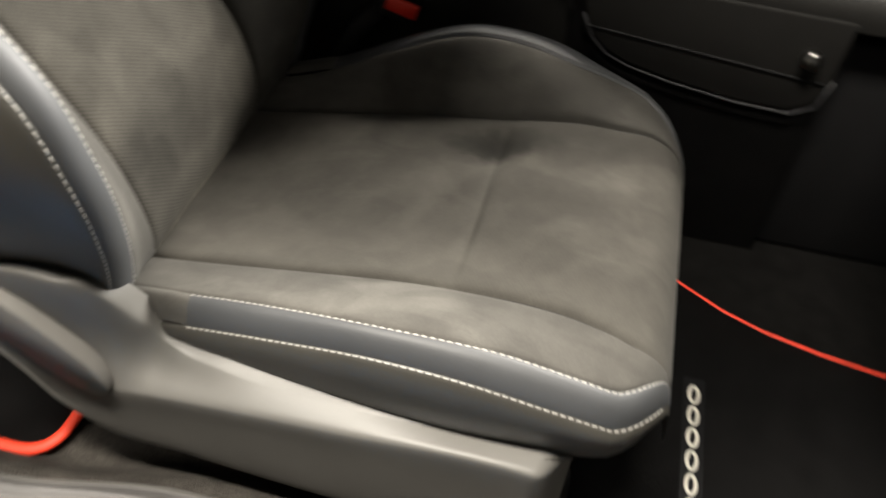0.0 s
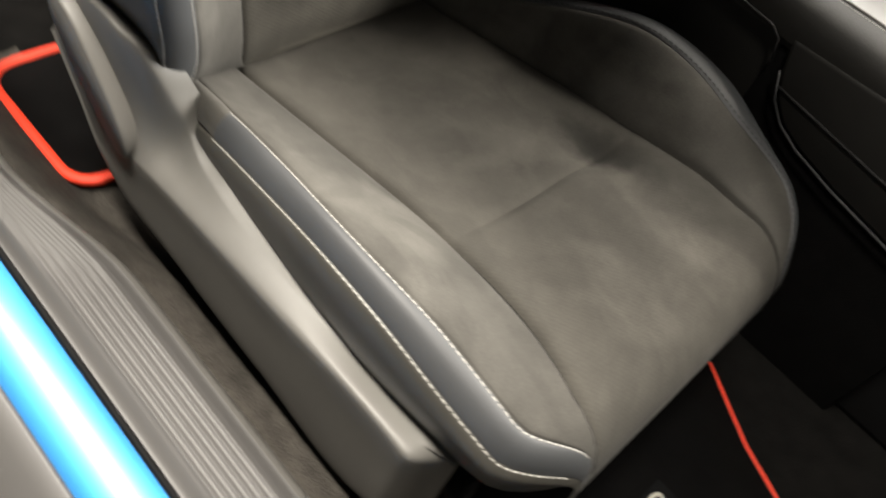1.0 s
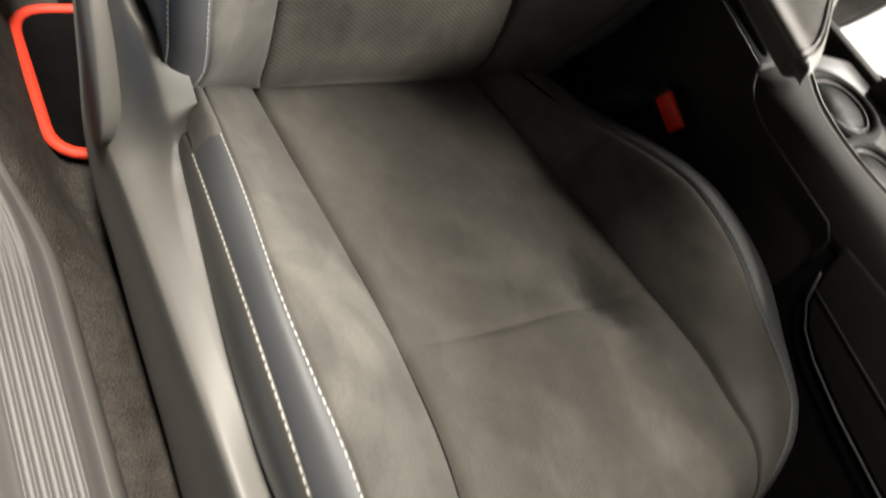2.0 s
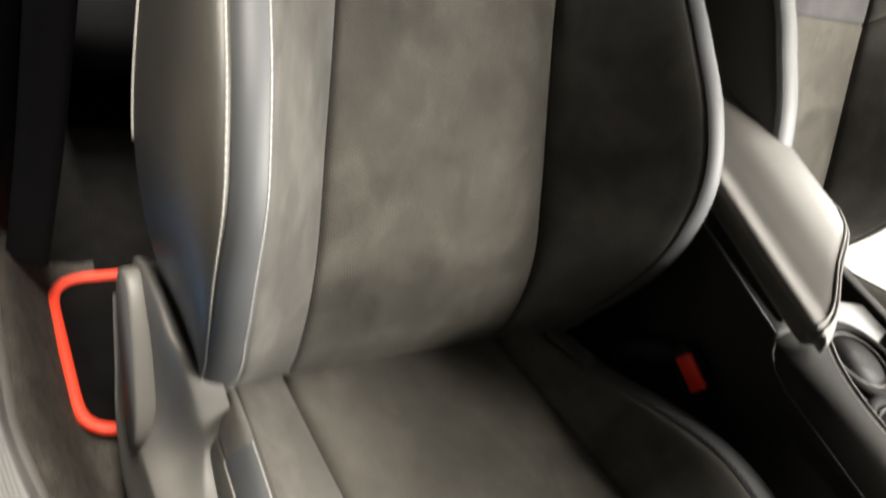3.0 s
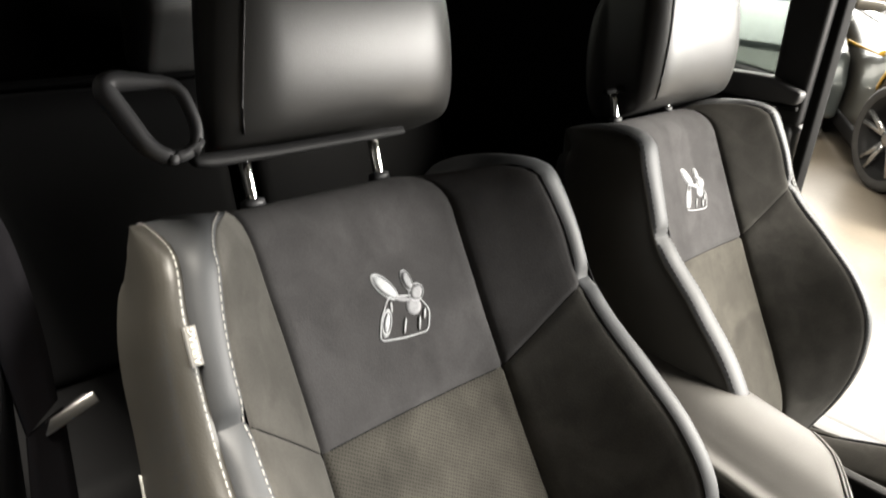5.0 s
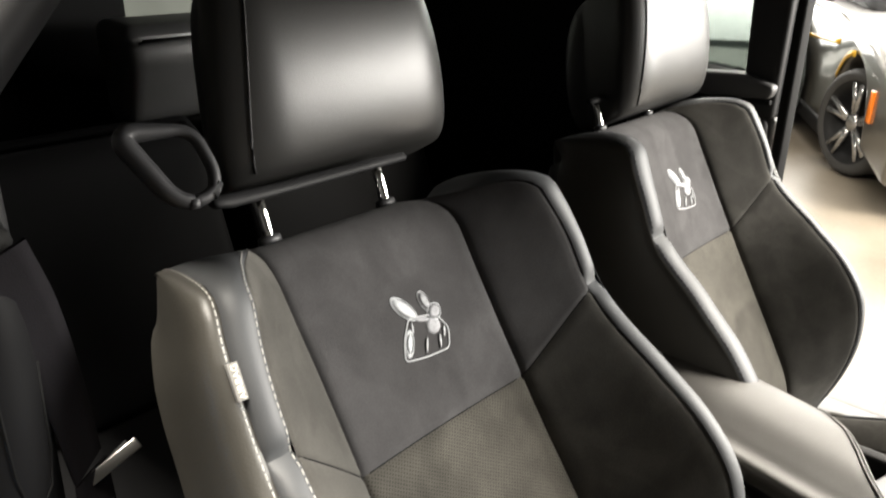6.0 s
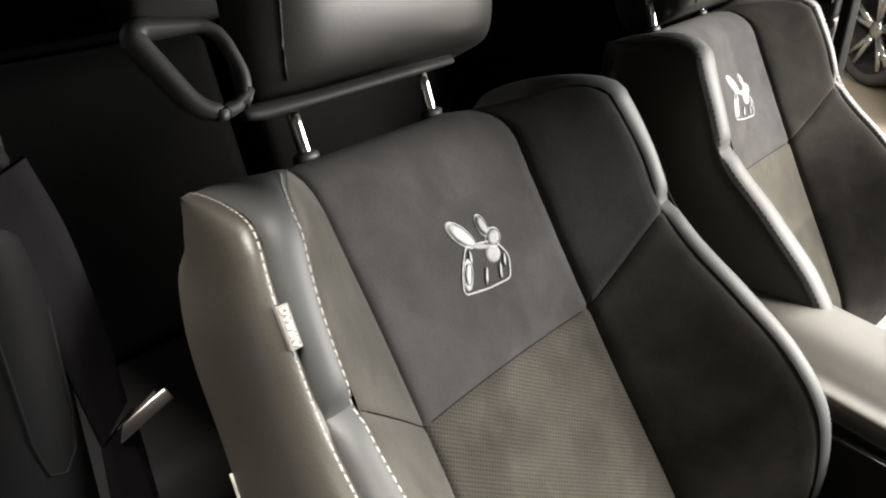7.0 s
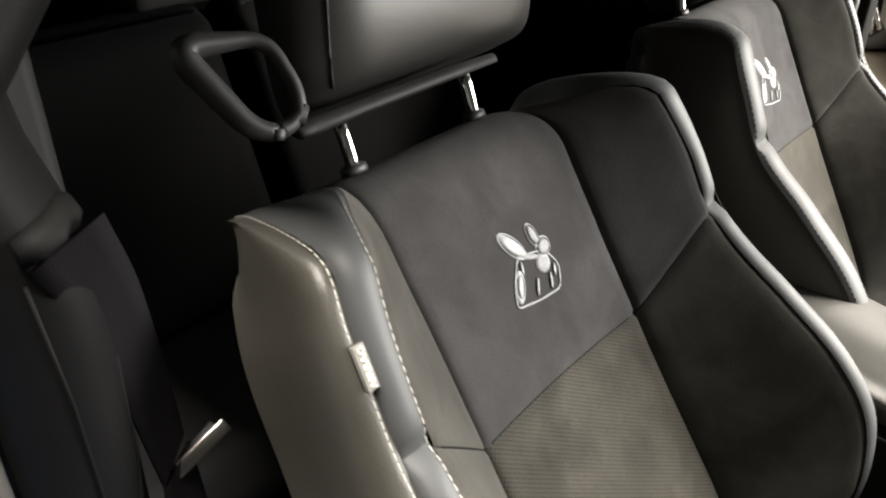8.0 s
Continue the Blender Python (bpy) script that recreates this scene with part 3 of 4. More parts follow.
def emblem(f, seat):
    """Plain embroidered shapes: a slanting outline with bars and a ring under ovals."""
    w = 0.135
    g = lambda a, l: f(a, l, 0.0)
    outline = [(0.006, 0.592), (-0.013, 0.570), (-0.022, 0.549), (0.012, 0.543), (0.046, 0.541), (0.057, 0.563), (0.046, 0.584), (0.026, 0.588)]
    e = part("embroidered_emblem", line_on(g, outline, w, 0.0011, 0.0014), EMBROID, seat, "silver embroidered badge of plain shapes")
    for u, v, ru, rv, turn in ((0.006, 0.604, 0.0190, 0.0070, -0.92), (0.0385, 0.603, 0.0110, 0.0048, -1.40), (0.0460, 0.587, 0.0095, 0.0075, 0.5)):
        part("emblem_oval", oval_on(g, u, v, ru, rv, turn, w, 0.0016), EMBROID if ru > 0.015 else EMBROIDG, e)
        part("emblem_border", oval_on(g, u, v, ru + 0.0026, rv + 0.0026, turn, w, 0.0014, ring=0.16), EMBROID, e)
    part("emblem_patch", oval_on(g, 0.0370, 0.573, 0.0110, 0.0100, 0.25, w, 0.0010), EMBROIDG, e, "grey embroidered patch")
    part("emblem_band", oval_on(g, 0.0240, 0.585, 0.0120, 0.0030, -0.35, w, 0.0012), EMBROIDG, e, "grey embroidered band")
    part("emblem_ring", oval_on(g, -0.006, 0.5655, 0.0068, 0.0165, -0.52, w, 0.0016, ring=0.30), EMBROID, e)
    part("emblem_core", oval_on(g, -0.006, 0.5655, 0.0034, 0.0115, -0.52, w, 0.0013), EMBROID, e)
    for u, v, rv, turn in ((0.0165, 0.5555, 0.0095, -0.50), (0.0370, 0.5530, 0.0085, -0.40), (0.0060, 0.5800, 0.0070, -0.30), (0.0480, 0.5610, 0.0070, -0.45)):
        part("emblem_bar", oval_on(g, u, v, 0.0014, rv, turn, w, 0.0016), EMBROID, e)


def airbag_tag(seat, f):
    """Small woven tag sewn over the side seam."""
    c = Vector(f(0.045, 0.611))
    along = (Vector(f(0.045, 0.63)) - Vector(f(0.045, 0.59))).normalized()
    out = (Vector(f(0.11, 0.611)) - Vector(f(0.0, 0.611))).normalized()
    nrm = along.cross(out).normalized()
    if nrm.dot(Vector((0.4, -0.85, 0.3))) < 0:
        nrm = -nrm
    out = nrm.cross(along)
    m = Matrix(((along.x, out.x, nrm.x, 0), (along.y, out.y, nrm.y, 0), (along.z, out.z, nrm.z, 0), (0, 0, 0, 1)))
    m = Matrix.Translation(c + nrm * 0.0045) @ m
    bm = box_bm(-0.0165, 0.0165, -0.0056, 0.0056, -0.003, 0.001, 0.0008)
    bmesh.ops.transform(bm, matrix=m, verts=bm.verts[:])
    tag = part("airbag_tag", bm, TAGCLOTH, seat, "small grey woven tag")
    text_mesh("lettering", "AIRBAG", 0.0088, m @ Matrix.Translation((0, 0, 0.0017)), LABELW, tag)


def side_trim(seat):
    """Plastic trim along the seat's door side: a raised wall behind the recline lever runs out into a sloping ledge."""
    in_z = smooth_curve([(-0.30, 0.570), (-0.277, 0.590), (-0.24, 0.608), (-0.20, 0.616), (-0.165, 0.613), (-0.14, 0.602), (-0.125, 0.576), (-0.113, 0.542), (-0.10, 0.519), (-0.07, 0.504), (-0.02, 0.498), (0.20, 0.500), (0.34, 0.502)])
    in_y = smooth_curve([(-0.30, -0.299), (-0.20, -0.301), (-0.155, -0.297), (-0.13, -0.286), (-0.113, -0.272), (-0.10, -0.266), (-0.08, -0.272), (-0.03, -0.281), (0.05, -0.287), (0.146, -0.290), (0.20, -0.289), (0.34, -0.281)])
    edge_z = smooth_curve([(-0.30, 0.555), (-0.27, 0.505), (-0.24, 0.470), (-0.20, 0.455), (-0.147, 0.458), (-0.068, 0.468), (0.10, 0.483), (0.32, 0.495), (0.345, 0.490)])
    wall = smooth_curve([(-0.30, 1.0), (-0.20, 1.0), (-0.15, 0.92), (-0.10, 0.60), (-0.05, 0.22), (0.0, 0.04), (0.05, 0.0), (0.34, 0.0)])
    low = smooth_curve([(-0.30, 0.540), (-0.27, 0.490), (-0.24, 0.445), (-0.215, 0.398), (-0.19, 0.374), (-0.065, 0.352), (0.11, 0.338), (0.30, 0.342), (0.345, 0.375)])

    def f(a, b):
        x = -0.285 + 0.630 * b
        nose = ease(x, 0.305, 0.345)
        zi, yi, ze, w = in_z(x), in_y(x), edge_z(x), wall(x)
        pts = [(yi + 0.030, zi - 0.020 * w + 0.012 * (1 - w)), (yi, zi), ((yi - 0.006) * w + (0.85 * yi - 0.15 * 0.314) * (1 - w), (zi - 0.006) * w + (0.85 * zi + 0.15 * (ze + 0.005)) * (1 - w)),
               ((0.55 * yi - 0.45 * 0.300) * w + (0.45 * yi - 0.55 * 0.314) * (1 - w), (0.35 * zi + 0.65 * ze) * w + (0.45 * zi + 0.55 * (ze + 0.005)) * (1 - w)),
               (-0.314, ze + 0.004), (-0.3165, ze - 0.003), (-0.316, max(ze - 0.04, low(x) + 0.012)), (-0.320, low(x) + 0.01), (-0.314, low(x)), (-0.290, low(x) + 0.004)]
        pts = [pts[0]] + pts + [pts[-1]]
        k = a * (len(pts) - 2)
        i = min(int(k), len(pts) - 3)
        t = k - i
        wa, wb, wc = (1 - t)**2 / 2, 0.5 + t * (1 - t), t * t / 2
        y, z = (wa * pts[i][j] + wb * pts[i + 1][j] + wc * pts[i + 2][j] for j in (0, 1))
        y += nose**2 * (0.045 if y < -0.297 else 0.015)
        z -= 0.014 * nose**2
        return (x, y, z)

    aa = []
    for i in range(10):
        aa += [(i + t) / 10 for t in (0.0, 0.2, 0.4, 0.6, 0.8)]
    sheet("side_trim", f, aa + [1.0], [i / 110 for i in range(111)], PLASTIC, seat, "grained grey plastic seat side trim")

    def flange(a, b):
        outer_edge, inner_edge = bez((-0.180, -0.292, 0.580), (-0.140, -0.290, 0.560), (-0.103, -0.268, 0.517), b), bez((-0.180, -0.236, 0.534), (-0.150, -0.232, 0.530), (-0.114, -0.226, 0.521), b)
        p = Vector(outer_edge).lerp(Vector(inner_edge), min(a / 0.8, 1.0))
        sag = 0.008 * math.sin(min(a / 0.8, 1.0) * math.pi) * (1 - b)
        return (p.x, p.y, p.z - sag - (max(a - 0.8, 0.0) * 0.10))

    sheet("trim_flange", flange, [i / 15 for i in range(16)], [i / 12 for i in range(13)], PLASTIC, seat, "grey plastic flange below the backrest")
    # the paddle of the lever
    bm = bmesh.new()
    n = 44
    loops = []
    for off, shrink in ((0.0, 0.90), (-0.004, 0.98), (-0.012, 1.0), (-0.018, 0.985), (-0.021, 0.955), (-0.022, 0.90)):
        loop = []
        for i in range(n):
            t = i / n * math.tau
            c, q = math.cos(t), math.sin(t)
            p = math.copysign(abs(c)**0.72, c) * 0.092 * (1 - (1 - shrink) * 0.30)
            r = math.copysign(abs(q)**0.80, q) * (0.0325 + 0.0010 * c) * shrink
            x = -0.206 - p * 0.687 + r * 0.727
            z = 0.519 + p * 0.727 + r * 0.687
            loop.append(bm.verts.new((x, -0.299 + off, z)))
        loops.append(loop)
    for a, b in zip(loops, loops[1:]):
        for i in range(n):
            bm.faces.new((a[i], a[(i + 1) % n], b[(i + 1) % n], b[i]))
    bm.faces.new(loops[0][::-1])
    bm.faces.new(loops[-1])
    part("recline_lever", bm, LEVERP, seat, "grey plastic recline lever")


def make_seat(name, cy, outer, thread, label):
    """One front seat. cy: its middle; outer: the side (-1 or 1) of the car's door."""
    seat = thing(name, (0.12, cy, FLOOR_Z), label, "car seat", "front seats")
    end = 3 * math.pi / 4 * RT + VT
    cut_v = 0.467

    def sec(l, s=-outer):
        v = min(max(l, LB), VT)
        roll = ease(l, VT + 0.005, VT + 1.45 * RT)
        flare = 0.020 * ease(0.11 - l, 0.0, 0.11) if s == outer else 0.0
        w, si, so, n, o = WB(v), SIB(v) + 0.8 * flare, SOB(v) + flare, NB(v) - 0.4 * flare, OB(v) - 1.1 * flare
        if s != outer:
            high = ease(l, 0.44, 0.53)
            si -= 0.014 if outer > 0 else 0.0
            si, so, o = si + 0.007 * high, so + 0.007 * high, o + 0.007 * high
        return w, si, n, o, si + (w + 0.008 - si) * roll, so + (o - 0.012 - so) * 0.8 * ease(l, VT - 0.01, VT + 1.3 * RT)

    def insert(a, l, g=0.0045):
        w = sec(l)[0]
        t = (a + 1) / 2
        groove = g * dip(t, 0.012) + 0.0030 * math.exp(-(((l - cut_v) / 0.0028)**2))
        lumbar = 0.014 * math.exp(-(((l - 0.23) / 0.11)**2))
        return back_map(1, cy, a * w, 0.010 * a * a + lumbar * (1 - a * a) - groove + 0.0015 * noise.noise(Vector((a * 3, l * 9, 3))), l)

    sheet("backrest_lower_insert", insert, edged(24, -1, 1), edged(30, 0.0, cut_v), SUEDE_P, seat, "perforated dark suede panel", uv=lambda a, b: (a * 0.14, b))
    sheet("backrest_upper_insert", insert, edged(24, -1, 1), edged(22, cut_v, end), SUEDE_U, seat, "plain dark suede panel")

    def sew(f, pts):
        part("seam_line", tube_bm([f(a, b) for a, b in pts], 0.0010, 5), RUBBER, seat)

    for a0 in (-0.996, 0.996):
        sew(insert, [(a0, 0.03 + (end - 0.06) * i / 60) for i in range(61)])
    sew(insert, [(-0.99 + 1.98 * i / 24, cut_v) for i in range(25)])

    for s in (-1, 1):
        def inner(a, l, s=s):
            w, u, n, o, si, so = sec(l, s)
            p, r = (w, 0.010), (si, n - 0.008 if l < VT else n - 0.008 - 0.02 * ease(l, VT, VT + RT))
            q = (w + 0.46 * (r[0] - w), 0.010 + 0.46 * (r[1] - 0.010))
            uu, nn = bez(p, q, r, a)
            cut = cut_v + 0.064 * a
            g = 0.0045 * math.exp(-((a / 0.025)**2)) + 0.003 * math.exp(-(((1 - a) / 0.03)**2)) + 0.0022 * math.exp(-(((l - cut) / 0.0025)**2))
            return back_map(s, cy, uu, nn - g + 0.0012 * noise.noise(Vector((a * 3 + s, l * 12, 7))), l)

        sheet("backrest_lower_bolster", lambda a, t, f=inner: f(a, (cut_v + 0.064 * a) * t), edged(12), edged(30), SUEDE, seat)
        sheet("backrest_upper_bolster", lambda a, t, f=inner: f(a, (cut_v + 0.064 * a) * (1 - t) + end * t), edged(12), edged(18), SUEDE if s == outer else SUEDE_U, seat)

        sew(inner, [(0.02 + 0.96 * i / 16, cut_v + 0.064 * (0.02 + 0.96 * i / 16)) for i in range(17)])

        def strip(a, l, s=s):
            w, u, n, o, si, so = sec(l, s)
            n1 = n - 0.008 - (0.02 * ease(l, VT, VT + RT) if l > VT else 0)
            crown, edge = (0.0015, 0.012) if s == outer else (0.002, 0.011)
            uu, nn = bez((si, n1), ((si + so) / 2 + 0.004, n + crown), (so, n - edge - 0.05 * ease(l, VT + 0.01, VT + 1.3 * RT)), a)
            pinch = 0.010 * math.exp(-(((l - 0.537) / 0.010)**2)) * (0.5 + 0.5 * math.sin(a * math.pi))
            return back_map(s, cy, uu, nn - (0.0022 if s == outer else 0.0009) * dip(a, 0.05) - pinch, l)

        sheet("backrest_lower_strip", strip, edged(8), edged(40, 0.0, 0.537), STRIP, seat, "smooth leather edge strip")
        sheet("backrest_upper_strip", strip, edged(8), edged(24, 0.537, VT + RT * 2.9), STRIP, seat, "smooth leather shoulder strip")

        def flank(a, l, s=s):
            w, u, n, o, si, so = sec(l, s)
            n0 = n - (0.012 if s == outer else 0.011) - 0.05 * ease(l, VT + 0.01, VT + 1.3 * RT)
            if s == outer:
                k = ease(l, 0.10, 0.30)
                uu, nn = bez3((so, n0), (so + 0.010 + 0.026 * k, n0 - 0.010 + 0.014 * k), (o - 0.014 + 0.020 * k, MID + 0.100), (o - 0.018 * (1 - k), MID), a)
            else:
                uu, nn = bez3((so, n0), (so + 0.014, n0 - 0.014), (o + 0.008, MID + 0.065), (o - 0.006, MID), a)
            return back_map(s, cy, uu, nn - (0.0022 if s == outer else 0.0008) * math.exp(-((a / 0.03)**2)), l)

        if s == outer:
            door_flank = flank
        sheet("backrest_flank", flank, edged(14), edged(44, 0.0, VT + RT * 2.9), LEATHER, seat, "grained leather side panel")
        STITCH_UP[:] = (0.5, 0.6 * s, 0.6)
        tall = [0.02 + i * 0.006 for i in range(int((VT + 0.09) / 0.006))]
        yarn = thread if s == outer else THREADD
        if s == outer or outer > 0:
            stitches("stitching", strip, lambda b: 0.10, tall, yarn, seat)
        STITCH_UP[:] = (0.3, 0.9 * s, 0.4)
        if outer > 0 and s != outer:
            stitches("stitching", strip, lambda b: 0.88, tall, yarn, seat)
        elif s == outer:
            stitches("stitching", flank, lambda b: 0.05, tall, yarn, seat)
        else:
            sew(flank, [(0.02, 0.05 + (VT + 0.02) * i / 60) for i in range(61)])

        def shell(a, t, s=s):
            p = flank(1.0, LB + (VT + 1.3 * RT - LB) * t)
            q = Vector(p) + EN * (-0.060 * math.sin(min(a * 1.3, 1) * math.pi / 2))
            return (q.x, cy + (q.y - cy) * (1 - 0.16 * a**0.6 - 0.84 * ease(a, 0.30, 1.0)), q.z)

        sheet("back_shell", shell, [i / 14 for i in range(15)], [i / 20 for i in range(21)], DARKPL, seat, "dark plastic seat back")
        part("shell_piping", tube_bm([Vector(flank(1.0, 0.28 + 0.23 * i / 30)) + EN * -0.003 for i in range(31)], 0.0015, 6), THREAD, seat, "pale edge piping")

    # headrest on two posts
    shape = (0.074, 0.0, 0.0, 1.12, 1.1) if outer < 0 else (0.086, 0.05, -0.060, 1.0, 2.0)
    head = part("headrest", headrest_bm(cy, *shape), HEADLEATHER, seat, "padded black leather headrest")
    for s in (-1, 1):
        base = B0 + EV * 0.715 + EN * -0.056
        lean = EV + EN * 0.22
        part("post", tube_bm([(base + lean * h + Vector((0, cy + s * 0.089, 0))) for h in (0, 0.03, 0.05, 0.075)], 0.0068, 14), CHROME, head, "chrome headrest post")
        collar = base + lean * 0.010
        part("post_collar", tube_bm([(collar + lean * h + Vector((0, cy + s * 0.089, 0))) for h in (0.005, 0.013, 0.015)], [0.015, 0.014, 0.009], 16, flat=0.7), TRIMGREY, seat, "dark plastic post collar")
    hp = lambda u, v, n: B0 + EV * v + EN * n + Vector((0, cy + u, 0))
    seam = []
    for i in range(31):
        t, f = 0.04 + 0.92 * i / 30, 0.815 - 0.09 * i / 30
        seam.append(head_point(cy, *shape, t, -f**(1 / 0.34), math.sqrt(1 - f**(2 / 0.34))) + EN * 0.0007)
    part("headrest_seam", tube_bm(seam, 0.0015, 6), THREADD, head)

    # belt guide: a rail under the headrest and a loop by the door
    rail = [hp(outer * u, 0.782 + dv, n) for u, dv, n in ((-0.13, 0.0, -0.03), (-0.06, 0.002, -0.036), (0.06, 0.002, -0.036), (0.135, 0.0, -0.02), (0.165, -0.002, 0.0))]
    guide = part("belt_guide", tube_bm(rail, [0.006, 0.008, 0.008, 0.009, 0.008], 12, flat=0.7, up=(0.5, 0, 0.8)), DARKPL, seat, "dark plastic seat belt guide")
    du, dv, dn = (0.0, 0.0, 0.004) if outer < 0 else (0.030, -0.030, -0.04)
    corners = [(0.232, 0.868), (0.162, 0.855), (0.156, 0.800), (0.172, 0.781), (0.203, 0.788)]
    ring = [hp(outer * (u + du), v + dv, dn + 0.20 * (0.20 - u)) for u, v in rounded(corners, 0.020, 7)]
    thick = [0.0062 + 0.0045 * ease(u, 0.17, 0.23) for u, v in rounded(corners, 0.020, 7)]
    part("belt_loop", tube_bm(ring, thick, 12, closed=True, flat=1.1, up=tuple(EN)), TRIMGREY, guide, "rounded plastic belt loop")

    # cushion
    def csec(x):
        v = min(max(x, -0.05), XT + 0.02)
        w, si, so, n, i = WC(v), SIC(v), SOC(v), NC(v), IC(v)
        si = si + (w + 0.006 - si) * ease(x, XT + 0.004, XT + 1.25 * RX)
        return w, si, n, i, si, so + (w + 0.016 - so) * ease(x, XT + 0.008, XT + 1.5 * RX)

    def cushion_map(s, u, n, x):
        if x > XT:
            th = (x - XT) / RX
            xx, n = XT + RX * math.sin(min(th, 1.57)), NLOW + (n - NLOW) * math.cos(min(th, 1.57)) - max(th - 1.57, 0) * RX
        else:
            xx = x
        p = C0 + EC * xx + CN * n
        return (p.x, cy + s * u, p.z)

    def crest(s, x):
        """The inner bolster stands a little higher than the one by the door."""
        return 0.028 * math.exp(-(((x - 0.22) / 0.15)**2)) if s != outer else 0.0

    xcut, xend = 0.315, XT + 2.2 * RX

    def cinsert(a, x):
        w, u, n, i = csec(x)[:4]
        t = (a + 1) / 2
        g = 0.006 * dip(t, 0.013) + 0.0035 * (1 - abs(a)**8) * math.exp(-(((x - xcut - 0.004 * a) / 0.004)**2))
        pull = 0.010 * math.exp(-(((x - xcut + 0.01) / 0.035)**2) - (((a - 0.62) / 0.22)**2))
        crown = 0.008 * math.exp(-(((x - 0.42) / 0.08)**2)) * (1 - a * a)
        return cushion_map(1, a * (w + (0.009 if a > 0 else 0.0) * (1 - ease(x, 0.40, XT))), i + 0.010 * a * a - g - pull + crown + 0.0018 * noise.noise(Vector((a * 3, x * 9, 5))), x)

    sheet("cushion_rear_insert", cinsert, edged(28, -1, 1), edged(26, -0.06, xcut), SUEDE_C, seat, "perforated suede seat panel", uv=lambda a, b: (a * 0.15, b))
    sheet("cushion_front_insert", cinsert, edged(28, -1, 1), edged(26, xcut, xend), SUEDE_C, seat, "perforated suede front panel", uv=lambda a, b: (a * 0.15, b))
    for a0 in (-0.996, 0.996):
        sew(cinsert, [(a0, -0.03 + (xend - 0.02) * i / 60) for i in range(61)])
    for s in (-1, 1):
        def cinner(a, x, s=s):
            w, u, n, i, si, so = csec(x)
            w += (0.009 if s > 0 else 0.0) * (1 - ease(x, 0.40, XT))
            n += crest(s, x)
            si -= 0.018 * ease(XT - x, 0.0, 0.12) if s != outer else 0.0
            uu, nn = bez((w, i + 0.010), (w + 0.55 * (si - w), i + 0.012 + 0.75 * (n - i - 0.012)), (si, n - 0.002), a)
            return cushion_map(s, uu, nn - 0.006 * math.exp(-((a / 0.03)**2)) - 0.003 * math.exp(-(((1 - a) / 0.03)**2)), x)

        sheet("cushion_bolster", cinner, edged(12), edged(44, -0.05, xend), SUEDE, seat, "suede side bolster")

        def cstrip(a, x, s=s):
            w, u, n, i, si, so = csec(x)
            n += crest(s, x)
            low = 0.024
            if s != outer:
                flat = ease(XT - x, 0.0, 0.12)
                si, low = si - 0.018 * flat, 0.024 - 0.016 * flat
            uu, nn = bez((si, n - 0.002), ((si + so) / 2 + 0.004, n + 0.003), (so, n - low), a)
            return cushion_map(s, uu, nn - 0.0022 * dip(a, 0.05), x)

        sheet("cushion_strip", cstrip, edged(8), edged(40, 0.055, xend - 0.02), STRIP, seat, "smooth leather edge strip")
        sheet("cushion_strip_end", lambda a, t, f=cstrip: Vector(f(a, -0.03 + 0.087 * t)) + CN * (0.004 - 0.004 * t**6), [i / 6 for i in range(7)], [0, 0.25, 0.5, 0.75, 0.9, 0.97, 1], SUEDE, seat)

        def cflank(a, x, s=s):
            w, u, n, i, si, so = csec(x)
            n += crest(s, x)
            low = 0.024 if s == outer else 0.024 - 0.016 * ease(XT - x, 0.0, 0.12)
            uu, nn = bez3((so, n - low), (so + 0.013, n - 0.036), (so + 0.013, 0.0), (so - 0.010, -0.060), a)
            return cushion_map(s, uu, nn - 0.002 * math.exp(-((a / 0.04)**2)), x)

        sheet("cushion_flank", cflank, edged(12), edged(40, -0.03, xend), LEATHER, seat, "grained leather cushion side")
        STITCH_UP[:] = (-0.1, 0.2 * s, 1)
        yarn = thread if s == outer else THREADD
        long = [0.058 + i * 0.006 for i in range(int((XT + RX * 1.2 - 0.058) / 0.006))]
        stitches("stitching", cstrip, lambda b: 0.08, long, yarn, seat)
        STITCH_UP[:] = (-0.1, 0.7 * s, 0.7)
        stitches("stitching", cflank, lambda b: 0.05, long, yarn, seat)

    # base under the cushion
    part("seat_base", box_bm(-0.10, 0.30, cy - 0.22, cy + 0.22, 0.30, 0.46, 0.02), DARKPL, seat, "dark steel seat base")
    for s in (-1, 1):
        part("floor_rail", box_bm(-0.14, 0.36, cy + s * 0.195 - 0.02, cy + s * 0.195 + 0.02, FLOOR_Z, 0.32, 0.006), DARKPL, seat)
    emblem(insert, seat)
    if outer < 0:
        airbag_tag(seat, door_flank)
        side_trim(seat)
    return seat


def head_point(cy, shift, ahead, drop, wide, deep, t, c, q):
    """A point of the headrest's cushion: flat front, rounded rims, narrower towards the top and the back."""
    e = 0.34
    v = 0.800 + 0.225 * t
    cap = math.sin(math.pi * t)**0.15 if 0 < t < 1 else 0.0
    half_u = wide * (0.182 - 0.026 * t) * (0.80 + 0.20 * cap)
    half_n = 0.070 * cap if cap else 0.01
    u = math.copysign(abs(c)**e, c) * half_u
    n = math.copysign(abs(q)**e, q) * half_n * (deep if q < 0 else 1.0)
    back = min(0.5 - 0.5 * n / 0.07, 1.0)
    n += -0.068 + ahead + 0.015 + 0.33 * (v - 0.90) + 0.004 * math.sin(math.pi * t)
    n -= (0.15 * u * u + 3.5 * max(abs(u) - 0.105, 0.0)**2) * (1 - back)
    p = B0 + EV * (v + drop) + EN * n
    return Vector((p.x, cy + shift + u * (1 - 0.22 * back), p.z))


